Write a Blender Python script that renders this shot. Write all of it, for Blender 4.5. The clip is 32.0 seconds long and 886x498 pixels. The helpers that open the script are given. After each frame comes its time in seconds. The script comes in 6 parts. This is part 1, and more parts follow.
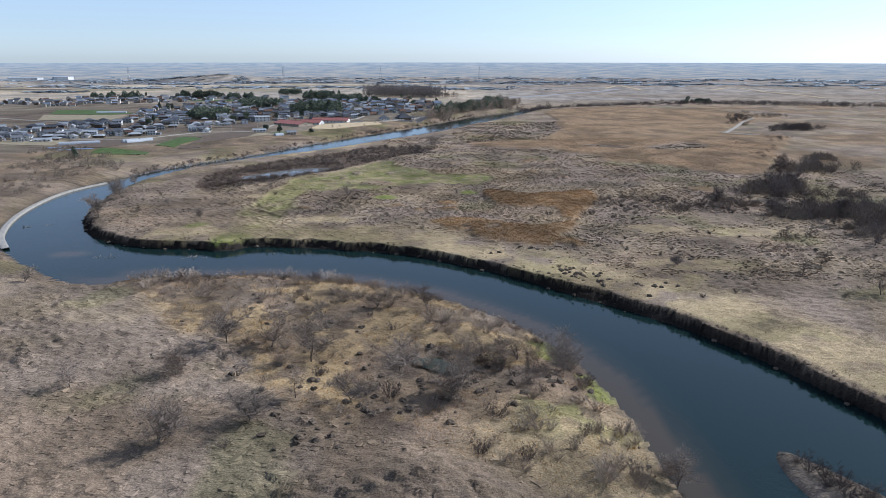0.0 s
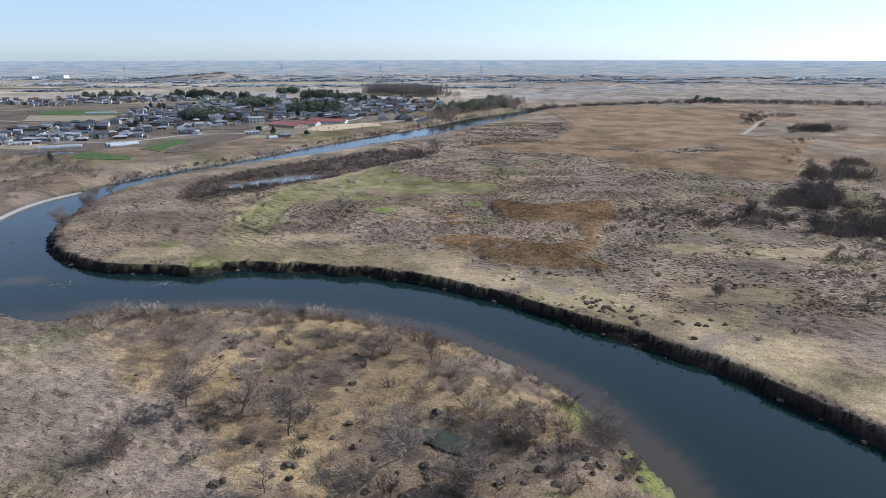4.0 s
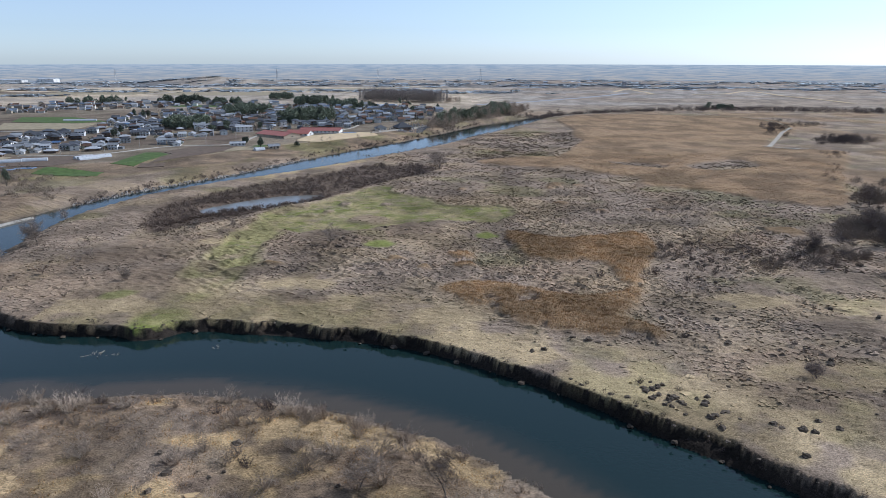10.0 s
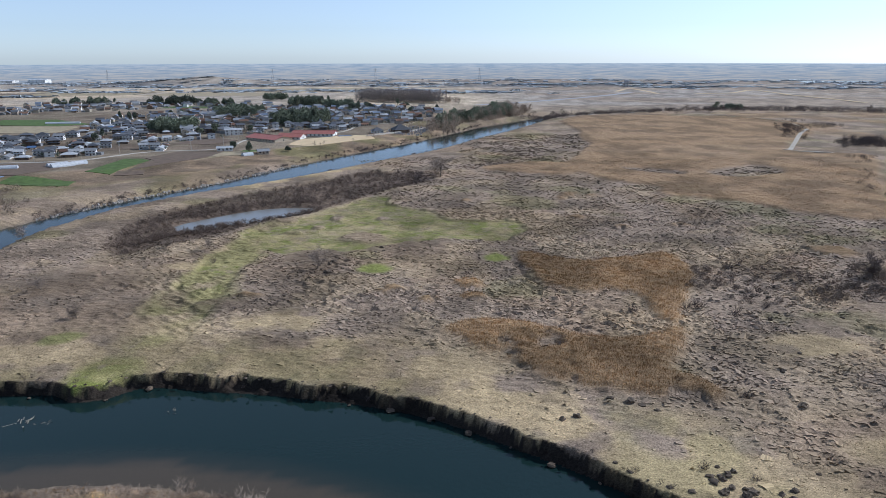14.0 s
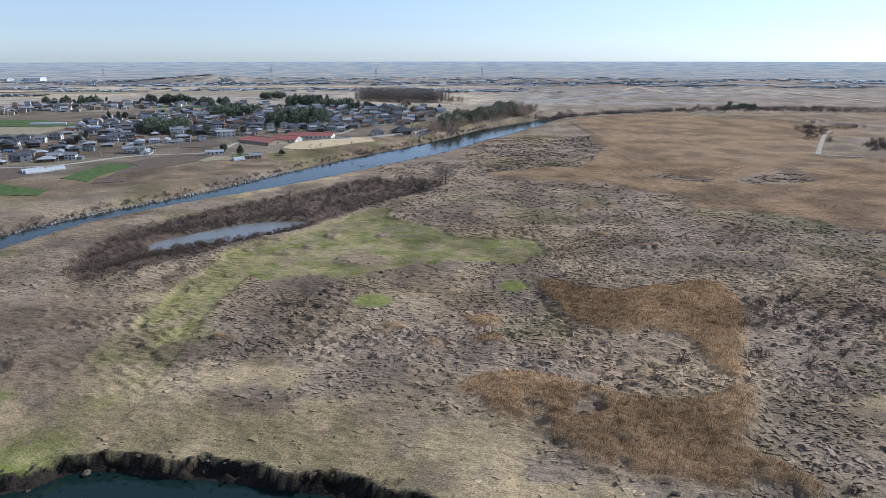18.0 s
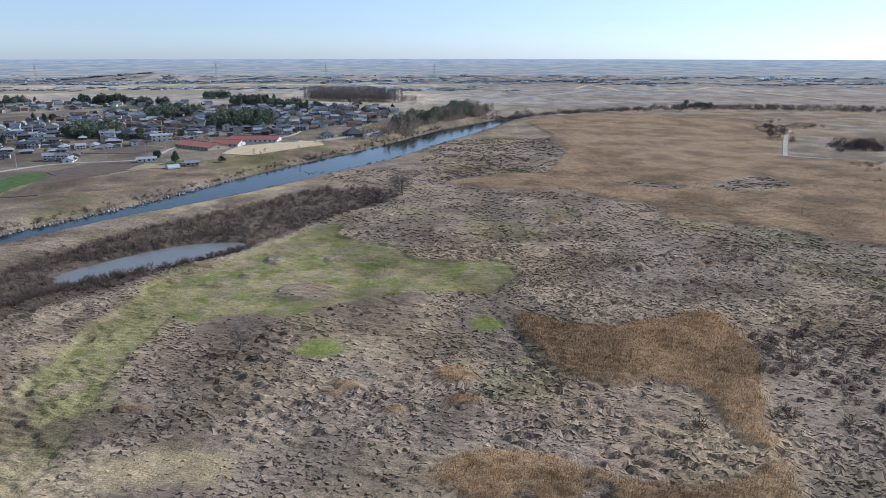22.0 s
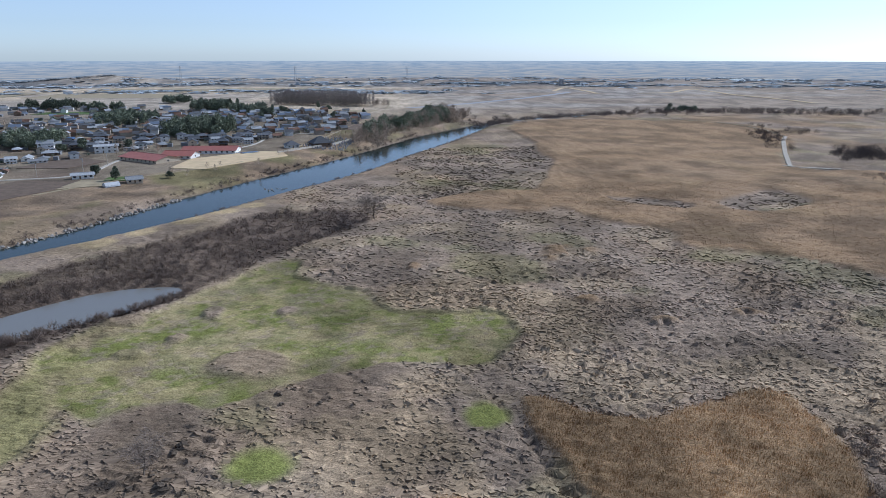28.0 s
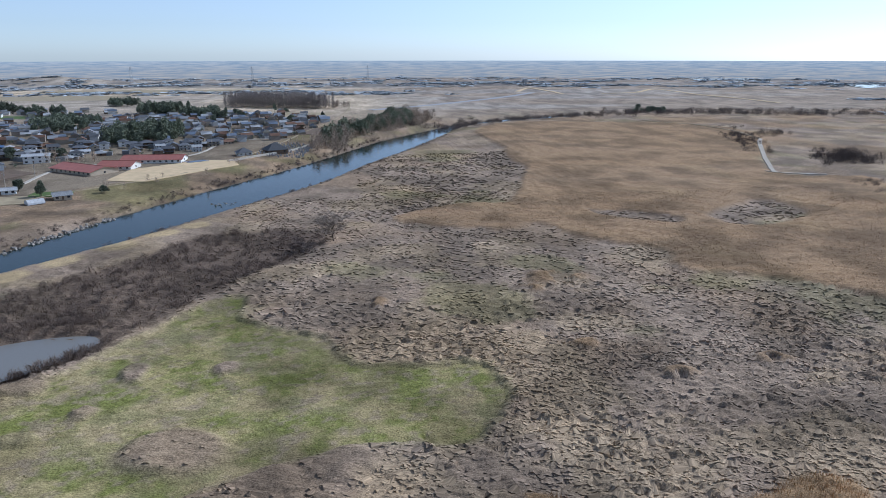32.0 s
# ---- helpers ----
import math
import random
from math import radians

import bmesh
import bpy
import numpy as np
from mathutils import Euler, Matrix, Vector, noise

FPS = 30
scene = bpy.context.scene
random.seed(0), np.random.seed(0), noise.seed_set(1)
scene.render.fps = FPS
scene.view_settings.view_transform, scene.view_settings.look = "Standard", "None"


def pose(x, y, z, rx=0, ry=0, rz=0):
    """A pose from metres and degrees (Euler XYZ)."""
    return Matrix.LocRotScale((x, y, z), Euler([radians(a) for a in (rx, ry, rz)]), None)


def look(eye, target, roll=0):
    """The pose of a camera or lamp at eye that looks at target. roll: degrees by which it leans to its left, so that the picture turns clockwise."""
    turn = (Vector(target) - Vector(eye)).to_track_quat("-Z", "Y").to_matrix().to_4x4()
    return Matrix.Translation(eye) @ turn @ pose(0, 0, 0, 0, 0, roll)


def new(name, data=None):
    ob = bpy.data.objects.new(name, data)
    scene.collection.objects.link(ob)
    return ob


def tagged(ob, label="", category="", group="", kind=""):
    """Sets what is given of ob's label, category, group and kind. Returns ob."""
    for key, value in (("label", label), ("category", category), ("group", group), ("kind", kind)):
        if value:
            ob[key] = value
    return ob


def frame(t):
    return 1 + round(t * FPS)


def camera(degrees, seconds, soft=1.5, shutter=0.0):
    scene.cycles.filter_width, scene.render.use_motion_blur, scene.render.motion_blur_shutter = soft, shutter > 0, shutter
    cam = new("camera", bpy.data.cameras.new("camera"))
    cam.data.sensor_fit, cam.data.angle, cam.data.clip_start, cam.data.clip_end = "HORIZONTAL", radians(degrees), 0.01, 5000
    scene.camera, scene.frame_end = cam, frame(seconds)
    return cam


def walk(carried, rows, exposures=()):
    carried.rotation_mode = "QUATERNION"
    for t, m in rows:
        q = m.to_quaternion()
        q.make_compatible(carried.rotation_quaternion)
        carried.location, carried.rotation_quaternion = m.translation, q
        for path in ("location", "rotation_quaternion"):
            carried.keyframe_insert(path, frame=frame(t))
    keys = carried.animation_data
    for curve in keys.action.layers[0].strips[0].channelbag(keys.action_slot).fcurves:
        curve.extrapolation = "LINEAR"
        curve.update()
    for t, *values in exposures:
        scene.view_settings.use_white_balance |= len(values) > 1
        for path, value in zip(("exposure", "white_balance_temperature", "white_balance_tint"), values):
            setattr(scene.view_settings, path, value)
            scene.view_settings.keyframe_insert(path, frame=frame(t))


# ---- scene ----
cam = camera(65.3, 32.0, soft=0.45)
PATH = [
    (0.0, (0.00, -0.00, 80.00), (0.00, 96.38, 53.34), 0.02),
    (0.5, (-0.23, 4.87, 80.04), (-0.20, 101.22, 53.28), -0.02),
    (1.0, (-0.46, 9.75, 80.08), (-0.45, 106.10, 53.32), -0.07),
    (1.5, (-0.68, 14.61, 80.12), (-0.69, 110.95, 53.30), -0.05),
    (2.0, (-0.90, 19.47, 80.17), (-0.95, 115.81, 53.38), -0.02),
    (2.5, (-1.12, 24.29, 80.23), (-1.20, 120.63, 53.41), -0.01),
    (3.0, (-1.34, 29.10, 80.29), (-1.48, 125.46, 53.55), -0.00),
    (3.5, (-1.57, 33.89, 80.35), (-1.69, 130.25, 53.61), -0.03),
    (5.5, (-2.97, 52.89, 80.75), (-3.00, 147.81, 49.27), -0.03),
    (6.0, (-3.33, 57.74, 80.86), (-3.31, 151.94, 47.30), -0.02),
    (6.5, (-3.69, 62.61, 80.98), (-3.66, 156.77, 47.29), 0.01),
    (7.0, (-4.05, 67.52, 81.09), (-3.98, 162.54, 49.93), 0.02),
    (7.5, (-4.39, 72.44, 81.20), (-4.22, 168.82, 54.54), 0.03),
    (8.0, (-4.74, 77.38, 81.31), (-4.61, 173.83, 54.88), -0.03),
    (8.5, (-5.06, 82.32, 81.41), (-4.95, 178.76, 54.97), -0.03),
    (9.0, (-5.37, 87.24, 81.51), (-5.31, 183.70, 55.14), 0.01),
    (9.5, (-5.67, 92.13, 81.59), (-5.51, 188.55, 55.08), 0.06),
    (10.0, (-5.95, 97.02, 81.64), (-5.71, 193.45, 55.15), 0.07),
    (10.5, (-6.22, 101.94, 81.68), (-5.87, 198.35, 55.12), 0.11),
    (11.0, (-6.48, 106.91, 81.68), (-6.16, 203.32, 55.12), 0.18),
    (11.5, (-6.75, 111.94, 81.65), (-6.40, 208.34, 55.07), 0.24),
    (12.0, (-7.01, 117.04, 81.59), (-6.67, 213.45, 55.06), 0.22),
    (12.5, (-7.28, 122.18, 81.51), (-6.93, 218.59, 54.94), 0.11),
    (13.0, (-7.56, 127.34, 81.40), (-7.20, 223.75, 54.85), 0.11),
    (13.5, (-7.83, 132.50, 81.29), (-7.38, 228.88, 54.65), 0.01),
    (14.0, (-8.11, 137.63, 81.18), (-7.63, 234.03, 54.59), -0.09),
    (14.5, (-8.40, 142.73, 81.07), (-7.93, 239.09, 54.35), -0.11),
    (16.5, (-9.74, 162.60, 80.77), (-9.10, 258.91, 53.86), -0.16),
    (17.0, (-10.14, 167.63, 80.79), (-9.57, 263.94, 53.87), -0.14),
    (17.5, (-10.54, 172.66, 80.83), (-10.14, 269.01, 54.04), -0.06),
    (18.0, (-10.93, 177.67, 80.88), (-10.55, 274.01, 54.05), -0.04),
    (18.5, (-11.29, 182.64, 80.93), (-10.87, 278.94, 54.00), -0.03),
    (19.0, (-11.59, 187.55, 81.00), (-10.77, 283.87, 54.15), 0.03),
    (19.5, (-11.84, 192.41, 81.07), (-9.11, 288.65, 54.04), -0.06),
    (20.0, (-12.05, 197.25, 81.14), (-7.41, 293.40, 54.07), -0.09),
    (20.5, (-12.20, 202.06, 81.21), (-7.47, 298.19, 54.08), -0.06),
    (21.0, (-12.31, 206.85, 81.27), (-7.50, 302.99, 54.17), -0.01),
    (21.5, (-12.36, 211.62, 81.33), (-6.59, 307.68, 54.17), 0.04),
    (22.0, (-12.37, 216.35, 81.37), (-5.40, 312.34, 54.20), 0.05),
    (22.5, (-12.34, 221.06, 81.41), (-4.87, 317.00, 54.22), 0.06),
    (23.0, (-12.25, 225.74, 81.43), (-4.00, 321.65, 54.37), 0.04),
    (23.5, (-12.13, 230.39, 81.45), (-2.33, 326.15, 54.38), 0.08),
    (24.0, (-11.96, 235.02, 81.47), (-2.13, 330.80, 54.45), 0.10),
    (24.5, (-11.76, 239.64, 81.47), (-1.91, 335.41, 54.44), 0.15),
    (25.0, (-11.55, 244.25, 81.48), (-1.64, 340.01, 54.43), 0.18),
    (25.5, (-11.34, 248.86, 81.48), (-1.00, 344.56, 54.38), 0.11),
    (27.5, (-10.71, 267.51, 81.50), (-0.33, 363.26, 54.59), 0.02),
    (28.0, (-10.50, 272.33, 81.53), (0.19, 368.03, 54.58), 0.02),
    (28.5, (-10.27, 277.17, 81.56), (0.91, 372.83, 54.65), -0.02),
    (29.0, (-10.02, 282.04, 81.60), (1.85, 377.61, 54.68), -0.08),
    (29.5, (-9.73, 286.95, 81.64), (2.34, 382.49, 54.70), -0.07),
    (30.0, (-9.42, 291.90, 81.68), (2.66, 387.46, 54.80), -0.04),
    (30.5, (-9.10, 296.90, 81.73), (3.04, 392.45, 54.82), -0.04),
    (31.0, (-8.77, 301.93, 81.77), (3.75, 397.43, 54.86), -0.01),
    (31.5, (-8.46, 306.98, 81.81), (5.82, 402.21, 54.85), -0.03),
    (32.0, (-8.15, 312.03, 81.85), (7.73, 407.00, 54.86), -0.04),
]
walk(cam, [(t, look(eye, target, roll)) for t, eye, target, roll in PATH],
     exposures=[(t, stops, 5700 if t < 20 else 5500, 10) for t, stops in ((0, 0.2), (3.5, 0.2), (5.0, 0.5), (6.0, 0.75), (7.0, 0.8), (7.6, 0.4), (8.1, 0.2), (8.5, 0.15), (18, 0.15), (24, 0.08), (32, 0.08))])

# ---- world, sun ----
SUN_AZ, SUN_EL = radians(65), radians(37)
world = bpy.data.worlds.new("sky")
scene.world = world
world.use_nodes = True
wn = world.node_tree
sky = wn.nodes.new("ShaderNodeTexSky")
sky.sky_type = "NISHITA"
sky.sun_disc = False
sky.sun_elevation = SUN_EL
sky.sun_rotation = SUN_AZ
sky.altitude = 80
sky.air_density, sky.dust_density, sky.ozone_density = 0.75, 0.35, 1.6
pale = wn.nodes.new("ShaderNodeHueSaturation")
pale.inputs["Saturation"].default_value = 0.55
tint = wn.nodes.new("ShaderNodeVectorMath")
tint.operation = "MULTIPLY"
tint.inputs[1].default_value = (0.92, 1.0, 1.1)
wn.links.new(sky.outputs[0], pale.inputs["Color"])
wn.links.new(pale.outputs[0], tint.inputs[0])
wn.links.new(tint.outputs[0], wn.nodes["Background"].inputs[0])
wn.nodes["Background"].inputs[1].default_value = 0.11
sun_data = bpy.data.lights.new("sun", "SUN")
sun_data.energy, sun_data.angle, sun_data.color = 3.3, radians(0.6), (1.0, 0.965, 0.92)
sun = new("sun", sun_data)
toward = Vector((math.sin(SUN_AZ) * math.cos(SUN_EL), math.cos(SUN_AZ) * math.cos(SUN_EL), math.sin(SUN_EL)))
sun.matrix_basis = look(toward * 300, (0, 0, 0))



# ---- number helpers ----
def lattice(ix, iy, seed):
    h = (ix.astype(np.int64) * 374761393 + iy.astype(np.int64) * 668265263 + seed * 1442695041) & 0xFFFFFFFF
    h = ((h ^ (h >> 13)) * 1274126177) & 0xFFFFFFFF
    return ((h ^ (h >> 16)) & 0xFFFF) / 65535.0


def vnoise(x, y, seed=0):
    """Smooth noise from 0 to 1 on arrays."""
    fx, fy = np.floor(x), np.floor(y)
    u, v = x - fx, y - fy
    u, v = u * u * (3 - 2 * u), v * v * (3 - 2 * v)
    a, b = lattice(fx, fy, seed), lattice(fx + 1, fy, seed)
    c, d = lattice(fx, fy + 1, seed), lattice(fx + 1, fy + 1, seed)
    return (a + (b - a) * u) * (1 - v) + (c + (d - c) * u) * v


def fbm(x, y, size, seed=0, octaves=4, fall=0.5):
    total, amp, norm = 0, 1.0, 0.0
    for k in range(octaves):
        total = total + amp * vnoise(x / size + 17.3 * k, y / size - 9.1 * k, seed + k)
        norm, amp, size = norm + amp, amp * fall, size * 0.5
    return total / norm


def smooth(a, b, v):
    w = np.clip((v - a) / (b - a), 0, 1)
    return w * w * (3 - 2 * w)


def curve_points(pts, closed=True, n=6):
    """A Catmull-Rom curve through a few plan points."""
    p = np.array(pts, float)
    out = []
    m = len(p)
    for i in range(m if closed else m - 1):
        if closed:
            a, b, c, d = p[(i - 1) % m], p[i], p[(i + 1) % m], p[(i + 2) % m]
        else:
            a, b, c, d = p[max(i - 1, 0)], p[i], p[i + 1], p[min(i + 2, m - 1)]
        for k in range(n):
            t = k / n
            out.append(0.5 * (2 * b + (c - a) * t + (2 * a - 5 * b + 4 * c - d) * t * t + (3 * b - a - 3 * c + d) * t ** 3))
    if not closed:
        out.append(p[-1])
    return np.array(out)


def line_dist(X, Y, pts, closed=True):
    best = np.full(X.shape, 1e9)
    q = np.vstack([pts, pts[:1]]) if closed else pts
    for (ax, ay), (bx, by) in zip(q[:-1], q[1:]):
        dx, dy = bx - ax, by - ay
        t = np.clip(((X - ax) * dx + (Y - ay) * dy) / (dx * dx + dy * dy + 1e-9), 0, 1)
        best = np.minimum(best, (X - ax - t * dx) ** 2 + (Y - ay - t * dy) ** 2)
    return np.sqrt(best)


def inside(X, Y, pts):
    hit = np.zeros(X.shape, bool)
    for (ax, ay), (bx, by) in zip(pts, np.roll(pts, -1, axis=0)):
        if ay != by:
            hit ^= ((ay > Y) != (by > Y)) & (X < (bx - ax) * (Y - ay) / (by - ay) + ax)
    return hit


def signed(X, Y, pts, reach=80.0):
    """Distance to a closed outline, negative inside; far away just large."""
    out = np.full(X.shape, reach)
    lo, hi = pts.min(0) - reach, pts.max(0) + reach
    near = (X > lo[0]) & (X < hi[0]) & (Y > lo[1]) & (Y < hi[1])
    x, y = X[near], Y[near]
    d = line_dist(x, y, pts)
    out[near] = np.where(inside(x, y, pts), -d, d)
    return out


# ---- plan ----
WATER_Z = -3.5
RIVER_SOUTH = [(150, -330), (96, -160), (74, -50), (60, 20), (53, 85), (49, 120), (48, 138), (46, 154), (42, 174), (36, 192), (27, 207), (15, 222), (1, 236), (-20, 249), (-41, 258), (-69, 264),
               (-99, 263), (-122, 259), (-131, 253), (-147, 256), (-179, 283), (-200, 305), (-225, 346), (-238, 390), (-243, 430), (-238, 465), (-225, 505)]
RIVER_WEST = [(-205, 548), (-160, 622), (-124, 700), (-76, 788), (-42, 846), (2, 932), (50, 1030), (111, 1121), (156, 1182), (230, 1250), (340, 1300)]
RIVER_EAST = [(345, 1275), (245, 1225), (160, 1165), (117, 1072), (66, 960), (24, 878), (-16, 793), (-67, 715), (-108, 651), (-142, 608), (-170, 575)]
RIVER_BEND = [(-196, 530), (-212, 480), (-212, 440), (-204, 392), (-190, 355), (-171, 325), (-148, 308), (-124, 301), (-109, 301), (-102, 297), (-94, 299), (-86, 305), (-70, 303), (-50, 300),
              (-25, 294), (-7, 286), (8, 275), (20, 266), (32, 255), (42, 243), (54, 231), (67, 217), (79, 202), (89, 185), (98, 165), (109, 139), (122, 108), (136, 70), (150, 20), (162, -50), (184, -160), (238, -330)]
river = curve_points(RIVER_SOUTH + RIVER_WEST + RIVER_EAST + RIVER_BEND, True, 5)
cut_bank = curve_points(RIVER_BEND[4:-2], False, 5)
revetment_line = curve_points([(-197, 300), (-215, 326), (-231, 364), (-240, 405), (-241, 440), (-232, 470)], False, 6)
pond = curve_points([(-140, 482), (-123, 505), (-105, 520), (-84, 523), (-79, 514), (-92, 498), (-115, 481), (-136, 470)], True, 4)
puddle = curve_points([(-10, 177), (-3, 180), (6, 172), (3, 167), (-4, 171)], True, 4)
strip = curve_points([(-150, 420), (-131, 440), (-113, 462), (-95, 488), (-69, 524), (-46, 562), (-9, 621), (-28, 645), (-67, 640), (-97, 598), (-128, 557), (-151, 520), (-165, 480)], True, 4)
green_main = curve_points([(-45, 549), (-33, 523), (-12, 508), (-2, 484), (33, 480), (24, 446), (-4, 445), (-27, 441), (-48, 426), (-72, 420), (-90, 440), (-88, 480), (-72, 512)], True, 4)
green_band = curve_points([(-84, 493), (-99, 467), (-104, 420), (-106, 369), (-104, 330), (-103, 299), (-88, 306), (-84, 330), (-84, 375), (-86, 420), (-70, 470)], True, 4)
reed_a = curve_points([(23, 421), (34, 420), (42, 412), (53, 408), (66, 411), (78, 418), (89, 416), (91, 402), (88, 386), (79, 367), (72, 350), (64, 335), (60, 342), (64, 364), (54, 372), (45, 372), (34, 376), (26, 387)], True, 4)
reed_b = curve_points([(-9, 333), (-3, 340), (8, 342), (18, 341), (27, 333), (40, 330), (54, 330), (66, 334), (60, 320), (53, 308), (63, 297), (57, 288), (44, 291), (33, 298), (20, 304), (11, 315), (1, 321)], True, 4)
reed_big = curve_points([(24, 650), (58, 631), (76, 624), (93, 634), (108, 608), (130, 582), (128, 555), (145, 543), (162, 531), (181, 508), (225, 484), (290, 600), (360, 720), (310, 745),
                         (330, 812), (420, 930), (445, 1090), (250, 1170), (160, 1090), (150, 940), (139, 860), (134, 800), (98, 697), (69, 688), (42, 676)], True, 4)
reed_hole = curve_points([(186, 637), (217, 661), (239, 668), (247, 645), (226, 618), (198, 611), (185, 619)], True, 4)
reed_gap = curve_points([(130, 662), (146, 655), (170, 636), (160, 626), (141, 640)], True, 4)
crack = curve_points([(10, 448), (17, 430), (20, 412), (23, 400), (24, 386), (31, 374), (36, 362)], False, 5)
scrub_zone = curve_points([(58, 108), (56, 140), (50, 172), (36, 206), (8, 234), (-36, 258), (-80, 268), (-128, 258), (-100, 225), (-85, 200), (-62, 190), (-45, 160), (-20, 140), (0, 135), (20, 112)], True, 3)
spit = curve_points([(74, 134), (72, 124), (76, 110), (88, 96), (96, 104), (88, 116), (80, 128)], True, 3)
dike_line = curve_points([(-420, 560), (-330, 600), (-262, 640), (-205, 690), (-166, 744), (-113, 800), (-84, 853), (-49, 970), (1, 1192), (29, 1374), (40, 1700)], False, 5)


# bramble and dead-weed mounds (x, y, half width, half depth), straw lawns likewise
BRAMBLE = [(-63, 494, 4, 6), (-36, 490, 3, 4), (-44, 450, 11, 9), (-6, 438, 8, 6), (-69, 473, 3, 3), (-23, 437, 6, 5), (-88, 487, 5, 5), (-61, 421, 12, 9), (-34, 428, 6, 4), (-78, 461, 4, 3),
           (-83, 358, 9, 8), (-57, 353, 5, 4), (-119, 345, 20, 24), (-140, 392, 22, 20), (128, 302, 17, 9), (142, 345, 16, 11), (112, 338, 11, 7)]
REED_TUFTS = [(-13, 362, 5, 3), (-27, 377, 6, 4), (1, 381, 6, 4), (5, 365, 6, 4), (-75, 366, 4, 2), (76, 553, 11, 9), (64, 541, 5, 4), (62, 486, 4, 4), (79, 466, 5, 3), (8, 534, 3, 4), (160, 420, 9, 8), (110, 470, 5, 4)]
LAWN = [(-60, 343, 14, 9), (-45, 322, 22, 9), (-15, 316, 16, 7), (-55, 344, 10, 10), (30, 274, 14, 6), (100, 266, 22, 9), (100, 324, 16, 8), (148, 318, 20, 9), (88, 246, 12, 7), (-110, 402, 9, 5), (-132, 588, 8, 9), (-118, 608, 8, 9), (-103, 628, 8, 9), (-88, 648, 8, 8), (-76, 662, 6, 6)]


def patches(X, Y, rows, edge=0.35):
    """Soft-edged blots on the plan."""
    out = np.zeros(X.shape)
    for x, y, a, b in rows:
        out = np.maximum(out, 1 - smooth(1 - edge, 1 + edge, np.hypot((X - x) / a, (Y - y) / b)))
    return out


def axis(lo, hi, fine_lo, fine_hi, step, grow):
    """Grid lines, dense between fine_lo and fine_hi."""
    mid = list(np.arange(fine_lo, fine_hi, step))
    up, v = [], fine_hi
    while v < hi:
        up.append(v)
        v += step + (v - fine_hi) * grow
    down, v = [], fine_lo
    while v > lo:
        v -= step + (fine_lo - v) * grow
        down.append(v)
    return np.array(down[::-1] + mid + up + [hi])


def comb(x, y):
    """Direction in which the flattened reeds lie."""
    return -0.55 + 1.3 * (fbm(x, y, 120, 51, 2) - 0.5)


def shingles(X, Y, wide, deep, seed):
    """Overlapping lips of matted reed, from 0 to 1: a long back and a short front."""
    wx, wy = X + 0.9 * deep * (fbm(X, Y, 3 * wide, seed + 1, 2) - 0.5), Y + 1.6 * deep * (fbm(X, Y, 2 * wide, seed + 2, 2) - 0.5)
    c, s = math.cos(-0.55), math.sin(-0.55)
    p, q = (wx * c + wy * s) / wide, (wx * s - wy * c) / deep
    ip, iq = np.floor(p), np.floor(q)
    best = np.zeros(X.shape)
    for dp in (-1, 0, 1):
        for dq in (-1, 0, 1):
            a, b = ip + dp, iq + dq
            u = p - a - lattice(a, b, seed)
            v = q - b - lattice(a, b, seed + 3)
            tall = 0.15 + 0.85 * lattice(a, b, seed + 4)
            v = v + 0.9 * u * u * (lattice(a, b, seed + 5) - 0.2)
            form = np.where(v < 0, np.clip(1 + v / 1.2, 0, 1), 1 - smooth(0, 0.09, v))
            best = np.maximum(best, tall * form * np.clip(1 - (u / 0.64) ** 2, 0, 1))
    return best


